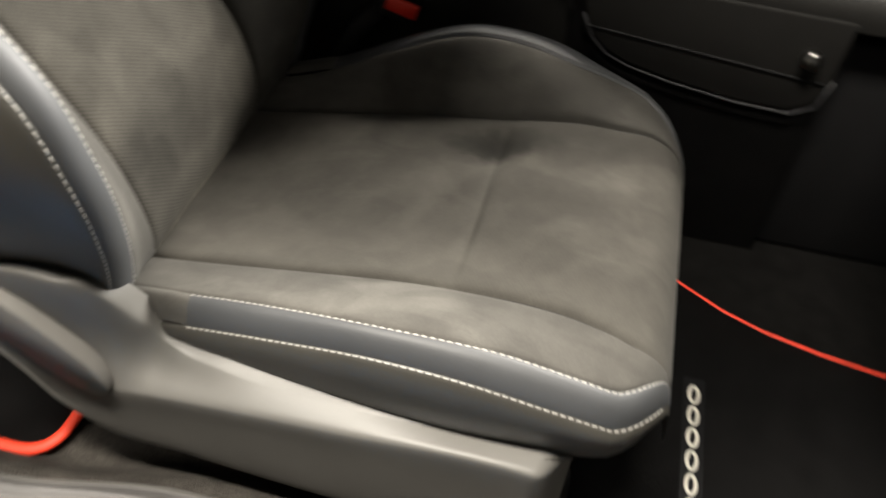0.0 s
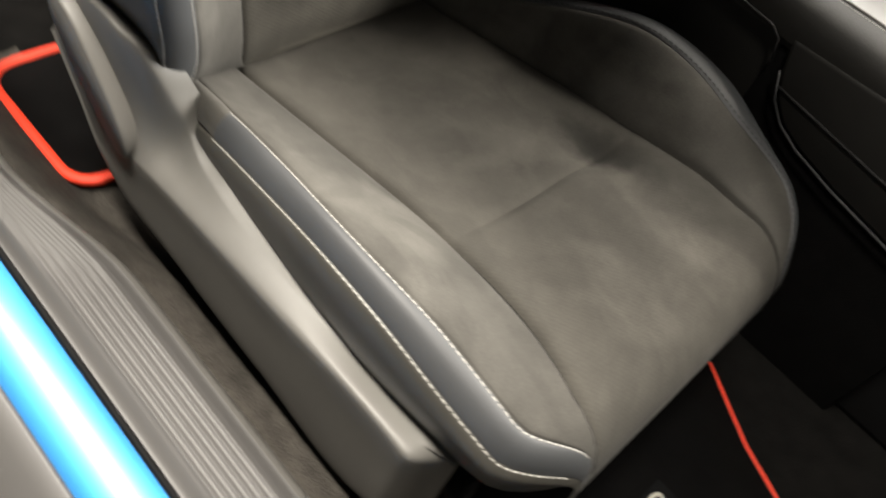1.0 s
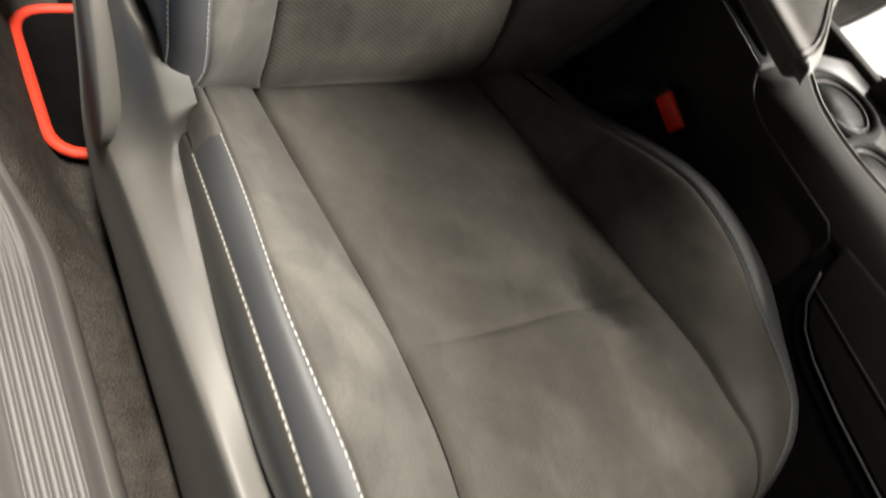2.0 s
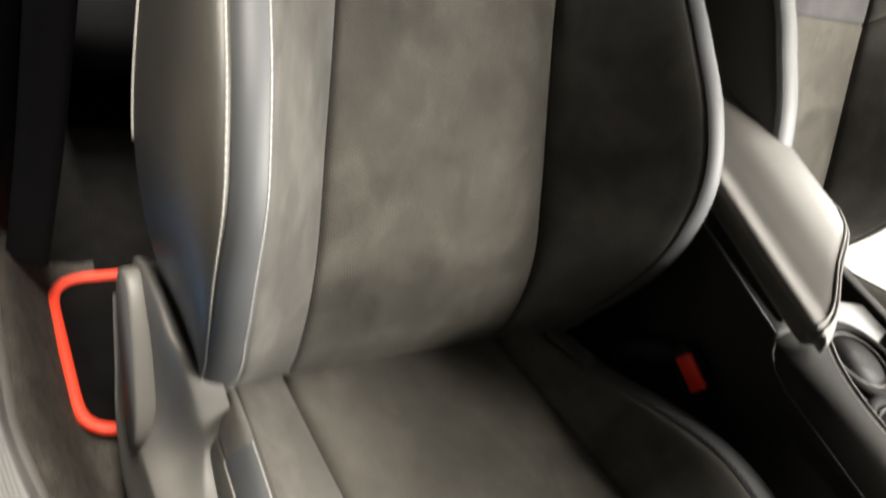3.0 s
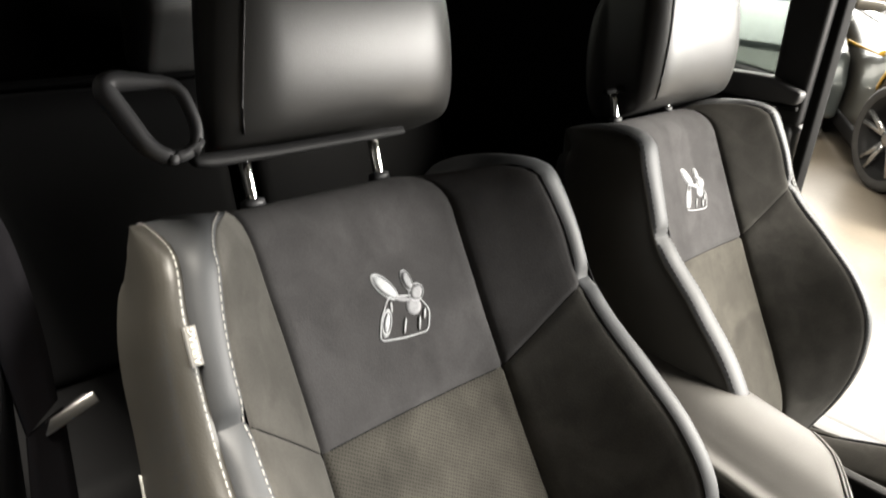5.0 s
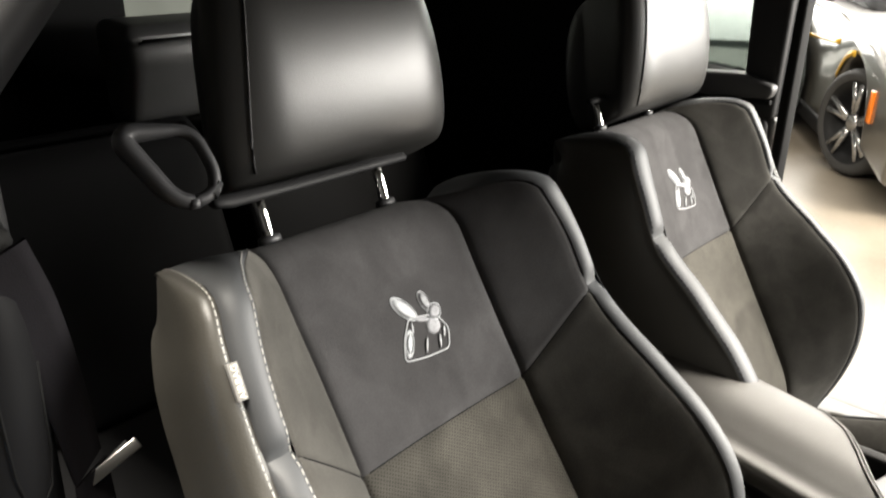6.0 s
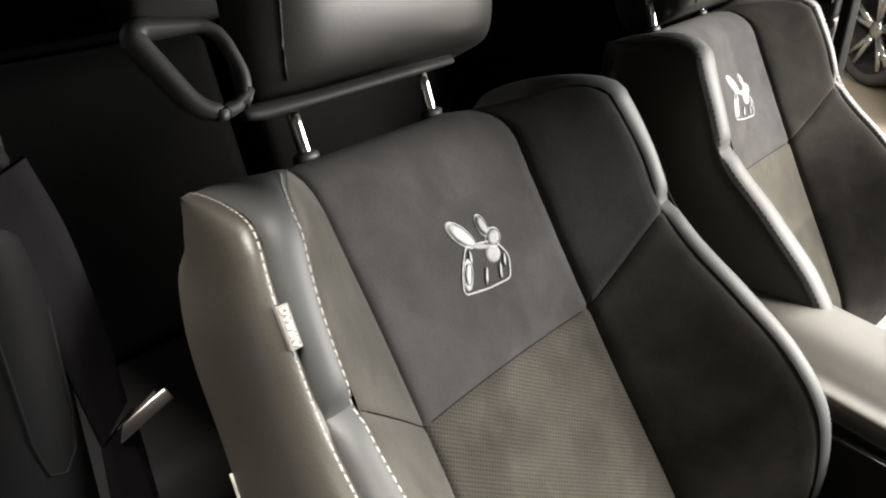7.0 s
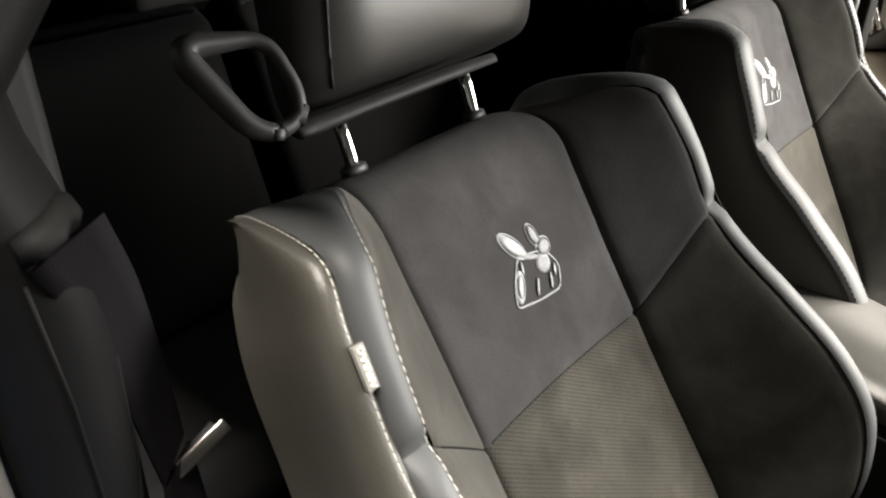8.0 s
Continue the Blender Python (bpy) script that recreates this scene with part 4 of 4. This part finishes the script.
def headrest_bm(cy, shift, ahead, drop, wide, deep):
    bm = bmesh.new()
    nv, nu = 30, 112
    rings = []
    for j in range(nv + 1):
        t = 0.5 - 0.5 * math.cos(math.pi * j / nv)
        rings.append([bm.verts.new(head_point(cy, shift, ahead, drop, wide, deep, t, math.cos(i / nu * math.tau), math.sin(i / nu * math.tau))) for i in range(nu)])
    for a, b in zip(rings, rings[1:]):
        for i in range(nu):
            bm.faces.new((a[i], a[(i + 1) % nu], b[(i + 1) % nu], b[i]))
    bm.faces.new(rings[0][::-1])
    bm.faces.new(rings[-1])
    return bm


DY = 0.711
seat_a = make_seat("car_seat", SY, -1, THREAD, "dark suede and leather bucket seat with pale stitching")
seat_b = make_seat("car_seat", SY + DY, 1, THREADD, "dark suede and leather bucket seat beside the console")


def settle(seat, turn, pivot, shift, cushion_shift):
    """The driver's seat stands further back, its backrest set a little steeper."""
    m = Matrix.Translation(Vector(pivot) + Vector(shift)) @ Matrix.Rotation(radians(turn), 4, "Y") @ Matrix.Translation(-Vector(pivot))
    low = Matrix.Translation(cushion_shift)
    for ob in seat.children_recursive:
        zs = [v.co.z for v in ob.data.vertices]
        on_base = ob.name.startswith(("cushion", "seat_base", "floor_rail")) or sum(zs) / len(zs) < 0.62
        if not on_base:
            ob.data.transform(Matrix.Translation((0, pivot[1], 0)) @ Matrix.Diagonal((1, 0.955, 1, 1)) @ Matrix.Translation((0, -pivot[1], 0)))
        ob.data.transform(low if on_base else m)


settle(seat_b, 4.1, (-0.427, 0.696, 1.023), (-0.036, 0.024, -0.012), (-0.075, 0.019, -0.006))


# ---- console between the seats ----
console = thing("center_console", (0.2, 0.34, FLOOR_Z), "dark leather-covered console between the front seats", "car console")


# the lid's front edge slants back towards the driver
lid_front = smooth_curve([(0.30, 0.080), (0.346, 0.068), (0.40, 0.017), (0.44, -0.010), (0.48, -0.040), (0.514, -0.085)])
LID_SECTION = smooth_curve([(0.0, 0.0), (0.10, 0.006), (0.18, 0.026), (0.23, 0.0375), (0.27, 0.0418), (0.33, 0.0420), (0.40, 0.0480), (0.55, 0.060), (0.80, 0.056), (0.90, 0.044), (1.0, 0.0)])
LID_Y = smooth_curve([(0.0, 0.330), (0.10, 0.328), (0.18, 0.314), (0.23, 0.310), (0.27, 0.316), (0.33, 0.335), (0.40, 0.355), (0.55, 0.400), (0.80, 0.480), (0.90, 0.506), (1.0, 0.514)])


def lid_shape(a, b):
    """A padded lid: section a from the near lower edge over the top; b runs forward and rolls down over the front."""
    y, h = LID_Y(a), LID_SECTION(a)
    roll = 0.022
    y = y + 0.012 * (1 - ease(b, 0.0, 0.9)) * (1 - a) + 0.026 * ease(b, 0.85, 1.6) * max(1 - a / 0.45, 0.0)
    xf = lid_front(y) - roll
    if b <= 1:
        x = -0.42 + (xf + 0.42) * b
    else:
        th = (b - 1) * math.pi / 2
        x, h = xf + roll * math.sin(th), h * (0.55 + 0.45 * math.cos(th))
    groove = 0.0016 * (math.exp(-(((b - 1.10) / 0.04)**2)) + math.exp(-(((b - 1.36) / 0.04)**2)))
    return (x - groove, y, 0.722 + 0.15 * max(0.06 - x, 0.0) - 0.10 * max(-0.20 - x, 0.0) + h - groove * 0.6)


lid_along = [i / 20 for i in range(20)] + [1 + i / 24 for i in range(25)]
lid = sheet("armrest_lid", lid_shape, [i / 48 for i in range(49)], lid_along, LIDLEATHER, console, "padded smooth leather armrest lid")
part("lid_base", prism_bm([(-0.42, 0.66), (-0.42, 0.770), (-0.20, 0.757), (-0.06, 0.737), (0.02, 0.724), (0.02, 0.66)], "y", 0.336, 0.375, 0.002), DARKPL, console, "dark lid base")
part("lid_box", prism_bm([(-0.42, 0.505), (-0.42, 0.375), (0.004, 0.375), (-0.050, 0.470), (-0.08, 0.505)], "z", 0.66, 0.727, 0.003), DARKPL, console, "dark storage box")
for row in (1.02, 1.23):
    part("lid_piping", tube_bm([Vector(lid_shape(0.16 + 0.76 * i / 30, row)) for i in range(31)], 0.0022, 8), LIDLEATHER, lid, "rolled leather seam")

part("rear_side_panel", prism_bm([(-0.60, FLOOR_Z), (-0.60, 0.772), (-0.20, 0.750), (0.032, 0.718), (0.034, 0.690), (0.600, 0.670), (0.600, FLOOR_Z)], "y", 0.318, 0.36, 0.006), CONSOLE, console, "dark leather side panel")
part("side_seam", tube_bm([(-0.60, 0.3175, 0.771), (-0.20, 0.3175, 0.749), (0.028, 0.3175, 0.7175)], 0.0018, 6), TRIMGREY, console)
pocket = [(0.246, 0.680), (0.256, 0.640), (0.272, 0.606), (0.296, 0.584), (0.330, 0.570), (0.394, 0.556), (0.486, 0.543), (0.560, 0.540), (0.590, 0.556), (0.600, 0.600), (0.600, 0.685), (0.42, 0.690)]
part("front_side_panel", prism_bm(pocket, "y", 0.306, 0.36, 0.006), CONSOLE, console, "dark leather front side panel")
part("panel_piping", tube_bm([(x, 0.304, z) for x, z in pocket[1:10]], 0.0015, 8), TRIMGREY, console, "pale panel edge")
# added black sheet, stands in for the dark recess under the pocket
part("footwell_black_sheet", prism_bm([(0.236, FLOOR_Z), (0.236, 0.660), (0.598, 0.660), (0.598, FLOOR_Z)], "y", 0.3135, 0.340, 0.003), MATPILE, console, "black sheet added below the side panel")
part("panel_fold", tube_bm([(0.262 + 0.33 * i / 10, 0.3055, 0.622 - 0.030 * i / 10) for i in range(11)], 0.0018, 6), DARKPL, console)
part("knob", tube_bm([(0.560, 0.306, 0.628), (0.560, 0.296, 0.628), (0.560, 0.292, 0.628)], [0.013, 0.013, 0.009], 18), STEEL, console, "small dull metal knob")
part("tunnel", box_bm(-1.10, 0.95, 0.336, 0.60, FLOOR_Z, 0.645, 0.01), DARKPL, console)


def rail_path(side):
    pts = []
    for i in range(24):
        t = i / 23
        x = 0.052 + 0.78 * t
        pts.append((x, (0.366 - 0.016 * ease(t, 0, 0.4)) if side < 0 else 0.605, 0.694 - 0.006 * t))
    return pts


rail_in = smooth_curve([(0.02, 0.412), (0.046, 0.402), (0.081, 0.380), (0.133, 0.364), (0.181, 0.362), (0.234, 0.368), (0.40, 0.376), (0.84, 0.376)])


def near_rail(a, b):
    x = 0.026 + 0.814 * b
    yi = rail_in(x)
    y, z = bez3((0.3085, 0.672), (0.306, 0.712), (0.318, 0.720), (yi, 0.719), min(a / 0.8, 1.0))
    if a > 0.8:
        y, z = yi + 0.006 * (a - 0.8) / 0.2, 0.719 - 0.050 * (a - 0.8) / 0.2
    return (x, y, z)


sheet("near_rail", near_rail, [i / 30 for i in range(31)], [i / 60 for i in range(61)], CONSOLE, console, "padded leather console rail")
part("far_rail", tube_bm(rail_path(1), [0.030] + [0.036] * 22 + [0.02], 14, flat=0.72), CONSOLE, console, "padded leather console rail")
for d, h in ((0.0, 0.719), (0.009, 0.717)):
    part("rail_piping", tube_bm([(0.034 + 0.79 * i / 60, rail_in(0.034 + 0.79 * i / 60) - d * 0.9, h) for i in range(61)], 0.0024, 8), LIDLEATHER, console, "pale leather rail piping")
part("rail_seam", tube_bm([(x, 0.3075, z) for x, z in ((0.038, 0.716), (0.046, 0.703), (0.060, 0.693), (0.087, 0.686), (0.144, 0.682), (0.217, 0.678), (0.232, 0.668), (0.240, 0.640))], 0.0014, 6), TRIMGREY, console, "thin grey seam under the rail")
part("silver_tray", prism_bm([(0.030, 0.408), (0.075, 0.388), (0.130, 0.370), (0.180, 0.368), (0.24, 0.374), (0.40, 0.382), (0.80, 0.382), (0.80, 0.60), (0.0, 0.60), (-0.03, 0.50)], "z", 0.655, 0.682, 0.004), TRIMSILVER, console, "silver console trim plate")
for cx, cyy, cr in ((0.078, 0.470, 0.050), (0.180, 0.432, 0.044)):
    cup = part("cup_holder", tube_bm([(cx, cyy, 0.690), (cx, cyy, 0.683), (cx, cyy, 0.600)], [cr, cr - 0.002, cr - 0.006], 32), DARKPL, console, "dark round cup holder")
    ring = [(cx + (cr + 0.003) * math.cos(i / 40 * math.tau), cyy + (cr + 0.003) * math.sin(i / 40 * math.tau), 0.691) for i in range(40)]
    part("cup_rim", tube_bm(ring, 0.0075, 8, closed=True), RUBBER, cup, "black rubber rim")
    ring = [(cx + (cr - 0.009) * math.cos(i / 40 * math.tau), cyy + (cr - 0.009) * math.sin(i / 40 * math.tau), 0.692) for i in range(40)]
    part("cup_ring", tube_bm(ring, 0.0014, 6, closed=True), SCUFF, cup, "thin grey ring")
part("far_side_panel", box_bm(-0.60, 0.80, 0.60, 0.625, FLOOR_Z, 0.69, 0.006), CONSOLE, console)

# seat belt buckle beside the cushion
buckle = thing("seat_belt_buckle", (-0.06, 0.245, 0.45), "black seat belt buckle with a red button", "seat belt buckle")
bk = box_bm(-0.030, 0.030, -0.012, 0.012, -0.016, 0.016, 0.005, 3)
bmesh.ops.transform(bk, matrix=pose(-0.006, 0.298, 0.606, 0, 18, 4), verts=bk.verts[:])
part("buckle_body", bk, DARKPL, buckle)
bk = box_bm(-0.022, 0.024, -0.004, 0.004, -0.010, 0.012, 0.002)
bmesh.ops.transform(bk, matrix=pose(0.002, 0.2855, 0.611, 0, 18, 4), verts=bk.verts[:])
part("release_button", bk, REDPL, buckle, "red plastic release button")
part("buckle_stalk", tube_bm([(-0.033, 0.297, 0.598), (-0.07, 0.288, 0.56), (-0.10, 0.270, 0.50), (-0.10, 0.262, 0.44)], 0.016, 10, flat=0.5, up=(0, 1, 0)), DARKPL, buckle)

# ---- floor mats ----
def mat_thing(name, outline, z, bind, label):
    m = thing(name, (outline[0][0], outline[0][1], z), label, "floor mat", "floor mats")
    part("pile_sheet", prism_bm(outline, "z", z, z + 0.009), MATPILE, m)
    part("red_binding", tube_bm([(x, y, z + 0.008) for x, y in outline], bind, 10, closed=True, flat=0.7), RED, m, "bright red edge binding")
    return m


mat_thing("rear_floor_mat", rounded([(-0.515, -0.338), (-0.262, -0.334), (-0.262, 0.28), (-0.515, 0.28)], 0.05), 0.279, 0.0085, "black pile rear floor mat with red binding")
front_edge = [(0.352, -0.33), (0.352, 0.18), (0.40, 0.238), (0.446, 0.219), (0.50, 0.186), (0.55, 0.156), (0.612, 0.131), (0.69, 0.112), (0.774, 0.098), (0.98, 0.085), (0.98, -0.33)]
front_mat = mat_thing("front_floor_mat", front_edge, 0.2665, 0.0030, "black pile front floor mat with red binding")
lab = part("mat_label", box_bm(0.497, 0.5265, -0.26, 0.016, 0.2752, 0.2770, 0.0006), PILLARP, front_mat, "translucent grey label strip")
for i in range(7):
    cy0 = -0.012 - 0.0345 * i
    ring = [(0.5115 + 0.0062 * math.cos(k / 24 * math.tau), cy0 + 0.0130 * math.sin(k / 24 * math.tau), 0.2775) for k in range(24)]
    part("label_shape", tube_bm(ring, 0.0026, 6, closed=True, flat=0.4), LABELW, lab, "cream printed shape")

# ---- near seat belt ----
belt = thing("seat_belt", (-0.48, -0.38, 0.40), "dark woven seat belt with a metal tongue", "seat belt")


def web(points, width=0.046, thick=0.0014, facing=((0.85, -0.35, 0.30), (0.85, -0.35, 0.30))):
    bm = bmesh.new()
    pts = [Vector(p) for p in points]
    rows = []
    for i, p in enumerate(pts):
        t = (pts[min(i + 1, len(pts) - 1)] - pts[max(i - 1, 0)]).normalized()
        s = t.cross(Vector(facing[0]).lerp(Vector(facing[1]), i / (len(pts) - 1))).normalized()
        n = s.cross(t).normalized()
        rows.append([bm.verts.new(p + s * (width * (k / 4 - 0.5)) + n * (thick * e)) for e in (-1, 1) for k in range(5)])
    for a, b in zip(rows, rows[1:]):
        for k in range(4):
            bm.faces.new((a[k], a[k + 1], b[k + 1], b[k]))
            bm.faces.new((a[5 + k], b[5 + k], b[6 + k], a[6 + k]))
        bm.faces.new((a[0], b[0], b[5], a[5]))
        bm.faces.new((a[4], a[9], b[9], b[4]))
    return bm


def run(keys, n=26):
    cx, cy, cz = (smooth_curve([(i, k[j]) for i, k in enumerate(keys)]) for j in range(3))
    return [(cx(i / n * (len(keys) - 1)), cy(i / n * (len(keys) - 1)), cz(i / n * (len(keys) - 1))) for i in range(n + 1)]


part("shoulder_webbing", web(run([(-0.425, -0.412, 1.215), (-0.452, -0.388, 1.150), (-0.483, -0.366, 1.060), (-0.495, -0.354, 0.968)]), facing=((0.90, -0.1, 0.3), (0.75, 0.55, 0.1))), WEB, belt)
part("lap_webbing", web(run([(-0.495, -0.352, 0.962), (-0.490, -0.355, 0.86), (-0.490, -0.357, 0.765), (-0.488, -0.361, 0.55), (-0.470, -0.372, 0.38)]), width=0.050, facing=((0.75, 0.55, 0.1), (1.0, -0.35, 0.2))), WEB, belt)
tongue = box_bm(-0.027, 0.026, -0.006, 0.006, -0.002, 0.002, 0.0015)
bmesh.ops.transform(tongue, matrix=Matrix.Translation((-0.494, -0.330, 0.962)) @ Vector((0.80, -0.25, 0.50)).to_track_quat("Z", "Y").to_matrix().to_4x4() @ pose(0, 0, 0, 0, 0, 25), verts=tongue.verts[:])
part("belt_tongue", tongue, STEEL, belt, "worn steel belt tongue")
part("tongue_grip", tube_bm([(-0.500, -0.312, 0.968), (-0.503, -0.330, 0.956), (-0.506, -0.350, 0.943)], 0.006, 10), DARKPL, belt)

# ---- rear seats ----
rear = thing("rear_bench", (-1.15, 0.34, FLOOR_Z), "black leather rear bench seat", "car seat")
for cyr in (SY + 0.03, SY + DY - 0.03):
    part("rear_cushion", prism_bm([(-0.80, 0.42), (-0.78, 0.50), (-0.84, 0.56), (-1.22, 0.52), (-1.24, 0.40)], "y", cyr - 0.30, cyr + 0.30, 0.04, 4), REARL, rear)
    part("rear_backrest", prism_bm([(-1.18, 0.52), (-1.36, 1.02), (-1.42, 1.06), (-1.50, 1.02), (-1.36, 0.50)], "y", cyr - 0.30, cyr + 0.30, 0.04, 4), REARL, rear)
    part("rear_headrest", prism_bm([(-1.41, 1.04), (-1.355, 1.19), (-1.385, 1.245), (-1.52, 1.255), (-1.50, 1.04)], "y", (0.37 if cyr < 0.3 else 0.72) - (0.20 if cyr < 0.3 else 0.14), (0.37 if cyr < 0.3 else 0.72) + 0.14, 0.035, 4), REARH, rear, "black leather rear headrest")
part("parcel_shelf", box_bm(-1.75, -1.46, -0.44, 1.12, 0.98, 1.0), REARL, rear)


# ---- showroom ----
ground = tagged(part("ground", box_bm(-30, 30, -30, 30, -0.1, 0.0), CONCRETE, smooth=False), "pale beige sealed showroom floor", "floor", kind="structure")
ceiling = tagged(part("ceiling", box_bm(-9, 9, -8, 12, 3.6, 3.7), WALLP, smooth=False), "painted showroom ceiling", "ceiling", kind="structure")
for i, (x0, x1, y0, y1) in enumerate(((-9, 9, -8.1, -8), (-9, 9, 12, 12.1), (-9.1, -9, -8, 12), (9, 9.1, -8, 12))):
    tagged(part("wall_%d" % (i + 1), box_bm(x0, x1, y0, y1, 0, 3.6), FARWALL if i == 2 else WALLP, smooth=False), "plain painted showroom wall", "wall", kind="structure")


# ---- parked car beyond the far door ----
def parked_car(m, paint, stripes, label):
    car = new("parked_car")
    car.matrix_basis = m
    tagged(car, label, "car", "parked cars")

    def add(name, bm, mat, parent, label=""):
        bmesh.ops.transform(bm, matrix=m, verts=bm.verts[:])
        ob = part(name, bm, mat, None, label)
        ob.parent = parent
        ob.matrix_parent_inverse = parent.matrix_basis.inverted()
        return ob
    arch = [(0.40 * math.cos(t), 0.335 + 0.40 * math.sin(t)) for t in [math.pi * (1.06 - 1.12 * i / 18) for i in range(19)]]
    rear_arch = [(x - 2.72, z) for x, z in arch]
    lower = [(-3.55, 0.30)] + rear_arch + [(-2.25, 0.20), (-0.45, 0.20)] + arch + [(0.95, 0.18), (1.02, 0.45), (0.90, 0.66), (0.30, 0.86), (-0.55, 0.96), (-2.9, 1.02), (-3.6, 0.95)]
    add("body", prism_bm(lower, "y", -0.03, 1.85, 0.05, 3), paint, car)
    cabin = [(-0.55, 0.94), (-1.25, 1.32), (-2.2, 1.34), (-3.1, 1.03)]
    add("cabin", prism_bm(cabin, "y", 0.16, 1.66, 0.06, 3), DARKPL, car, "dark glazed cabin")
    add("stripe", prism_bm([(-2.2, 0.66), (-2.2, 0.70), (-0.62, 0.76), (-0.42, 0.80), (-0.42, 0.76)], "y", -0.036, -0.031), stripes, car, "yellow side stripe")
    arch_trim = [Vector((x * 1.05, -0.036, 0.335 + (z - 0.335) * 1.05)) for x, z in arch[4:10]]
    add("arch_stripe", tube_bm(arch_trim, 0.020, 8, flat=0.3, up=(0, 1, 0)), stripes, car, "yellow arch stripe")
    add("sill_skirt", box_bm(-2.25, -0.45, -0.05, 0.05, 0.13, 0.24, 0.02), DARKPL, car)
    add("mirror", prism_bm([(-0.95, 1.00), (-0.98, 1.12), (-0.82, 1.14), (-0.74, 1.06), (-0.78, 1.00)], "y", -0.22, -0.02, 0.03, 3), paint, car)
    add("side_marker", box_bm(0.49, 0.55, -0.045, -0.02, 0.44, 0.62, 0.006), AMBER, car, "amber side marker lens")
    for wx in (0.0, -2.72):
        # the front wheels are steered a little
        steer = pose(wx, 0.10, 0, 0, 0, 22 if wx == 0 else 0) @ pose(-wx, -0.10, 0)

        def add_wheel(name, bm, mat, parent, label=""):
            bmesh.ops.transform(bm, matrix=steer, verts=bm.verts[:])
            return add(name, bm, mat, parent, label)
        tyre = bmesh.new()
        prof = [(0.258, 0.02), (0.30, 0.0), (0.325, 0.02), (0.335, 0.05), (0.335, 0.21), (0.325, 0.24), (0.258, 0.24)]
        rings = [[tyre.verts.new((wx + r * math.cos(k / 48 * math.tau), -0.02 + y, 0.335 + r * math.sin(k / 48 * math.tau))) for k in range(48)] for r, y in prof]
        for a, b in zip(rings, rings[1:]):
            for k in range(48):
                tyre.faces.new((a[k], a[(k + 1) % 48], b[(k + 1) % 48], b[k]))
        t = add_wheel("wheel", tyre, TYRE, car, "black tyre on a dark alloy wheel")
        barrel = bmesh.new()
        prof = [(0.262, 0.016), (0.248, 0.022), (0.215, 0.05), (0.205, 0.16), (0.02, 0.17)]
        rings = [[barrel.verts.new((wx + r * math.cos(k / 40 * math.tau), -0.02 + y, 0.335 + r * math.sin(k / 40 * math.tau))) for k in range(40)] for r, y in prof]
        for a, b in zip(rings, rings[1:]):
            for k in range(40):
                barrel.faces.new((a[k], a[(k + 1) % 40], b[(k + 1) % 40], b[k]))
        add_wheel("rim", barrel, DARKPL, t, "dark rim barrel")
        for i in range(5):
            for d in (-0.16, 0.16):
                k = i / 5 * math.tau + 0.3
                p0, p1 = Vector((wx + 0.05 * math.cos(k), 0.02, 0.335 + 0.05 * math.sin(k))), Vector((wx + 0.250 * math.cos(k + d), 0.006, 0.335 + 0.250 * math.sin(k + d)))
                add_wheel("spoke", tube_bm([p0, p0.lerp(p1, 0.5), p1], [0.026, 0.021, 0.022], 8, flat=0.8, up=(0, 1, 0)), ALLOY, t)
        hub = tube_bm([(wx, 0.03, 0.335), (wx, 0.0, 0.335), (wx, -0.006, 0.335)], [0.055, 0.052, 0.03], 20)
        add_wheel("hub", hub, ALLOY, t)
    return car


parked_car(pose(-1.23, 4.78, 0, 0, 0, -60.5), GOLDPAINT, YELLOWP, "silver-beige sports car with yellow stripes and dark alloy wheels")
parked_car(pose(-3.9, 5.6, 0, 0, 0, -60.5), GREYPAINT, YELLOWP, "grey sports car parked behind the striped one")
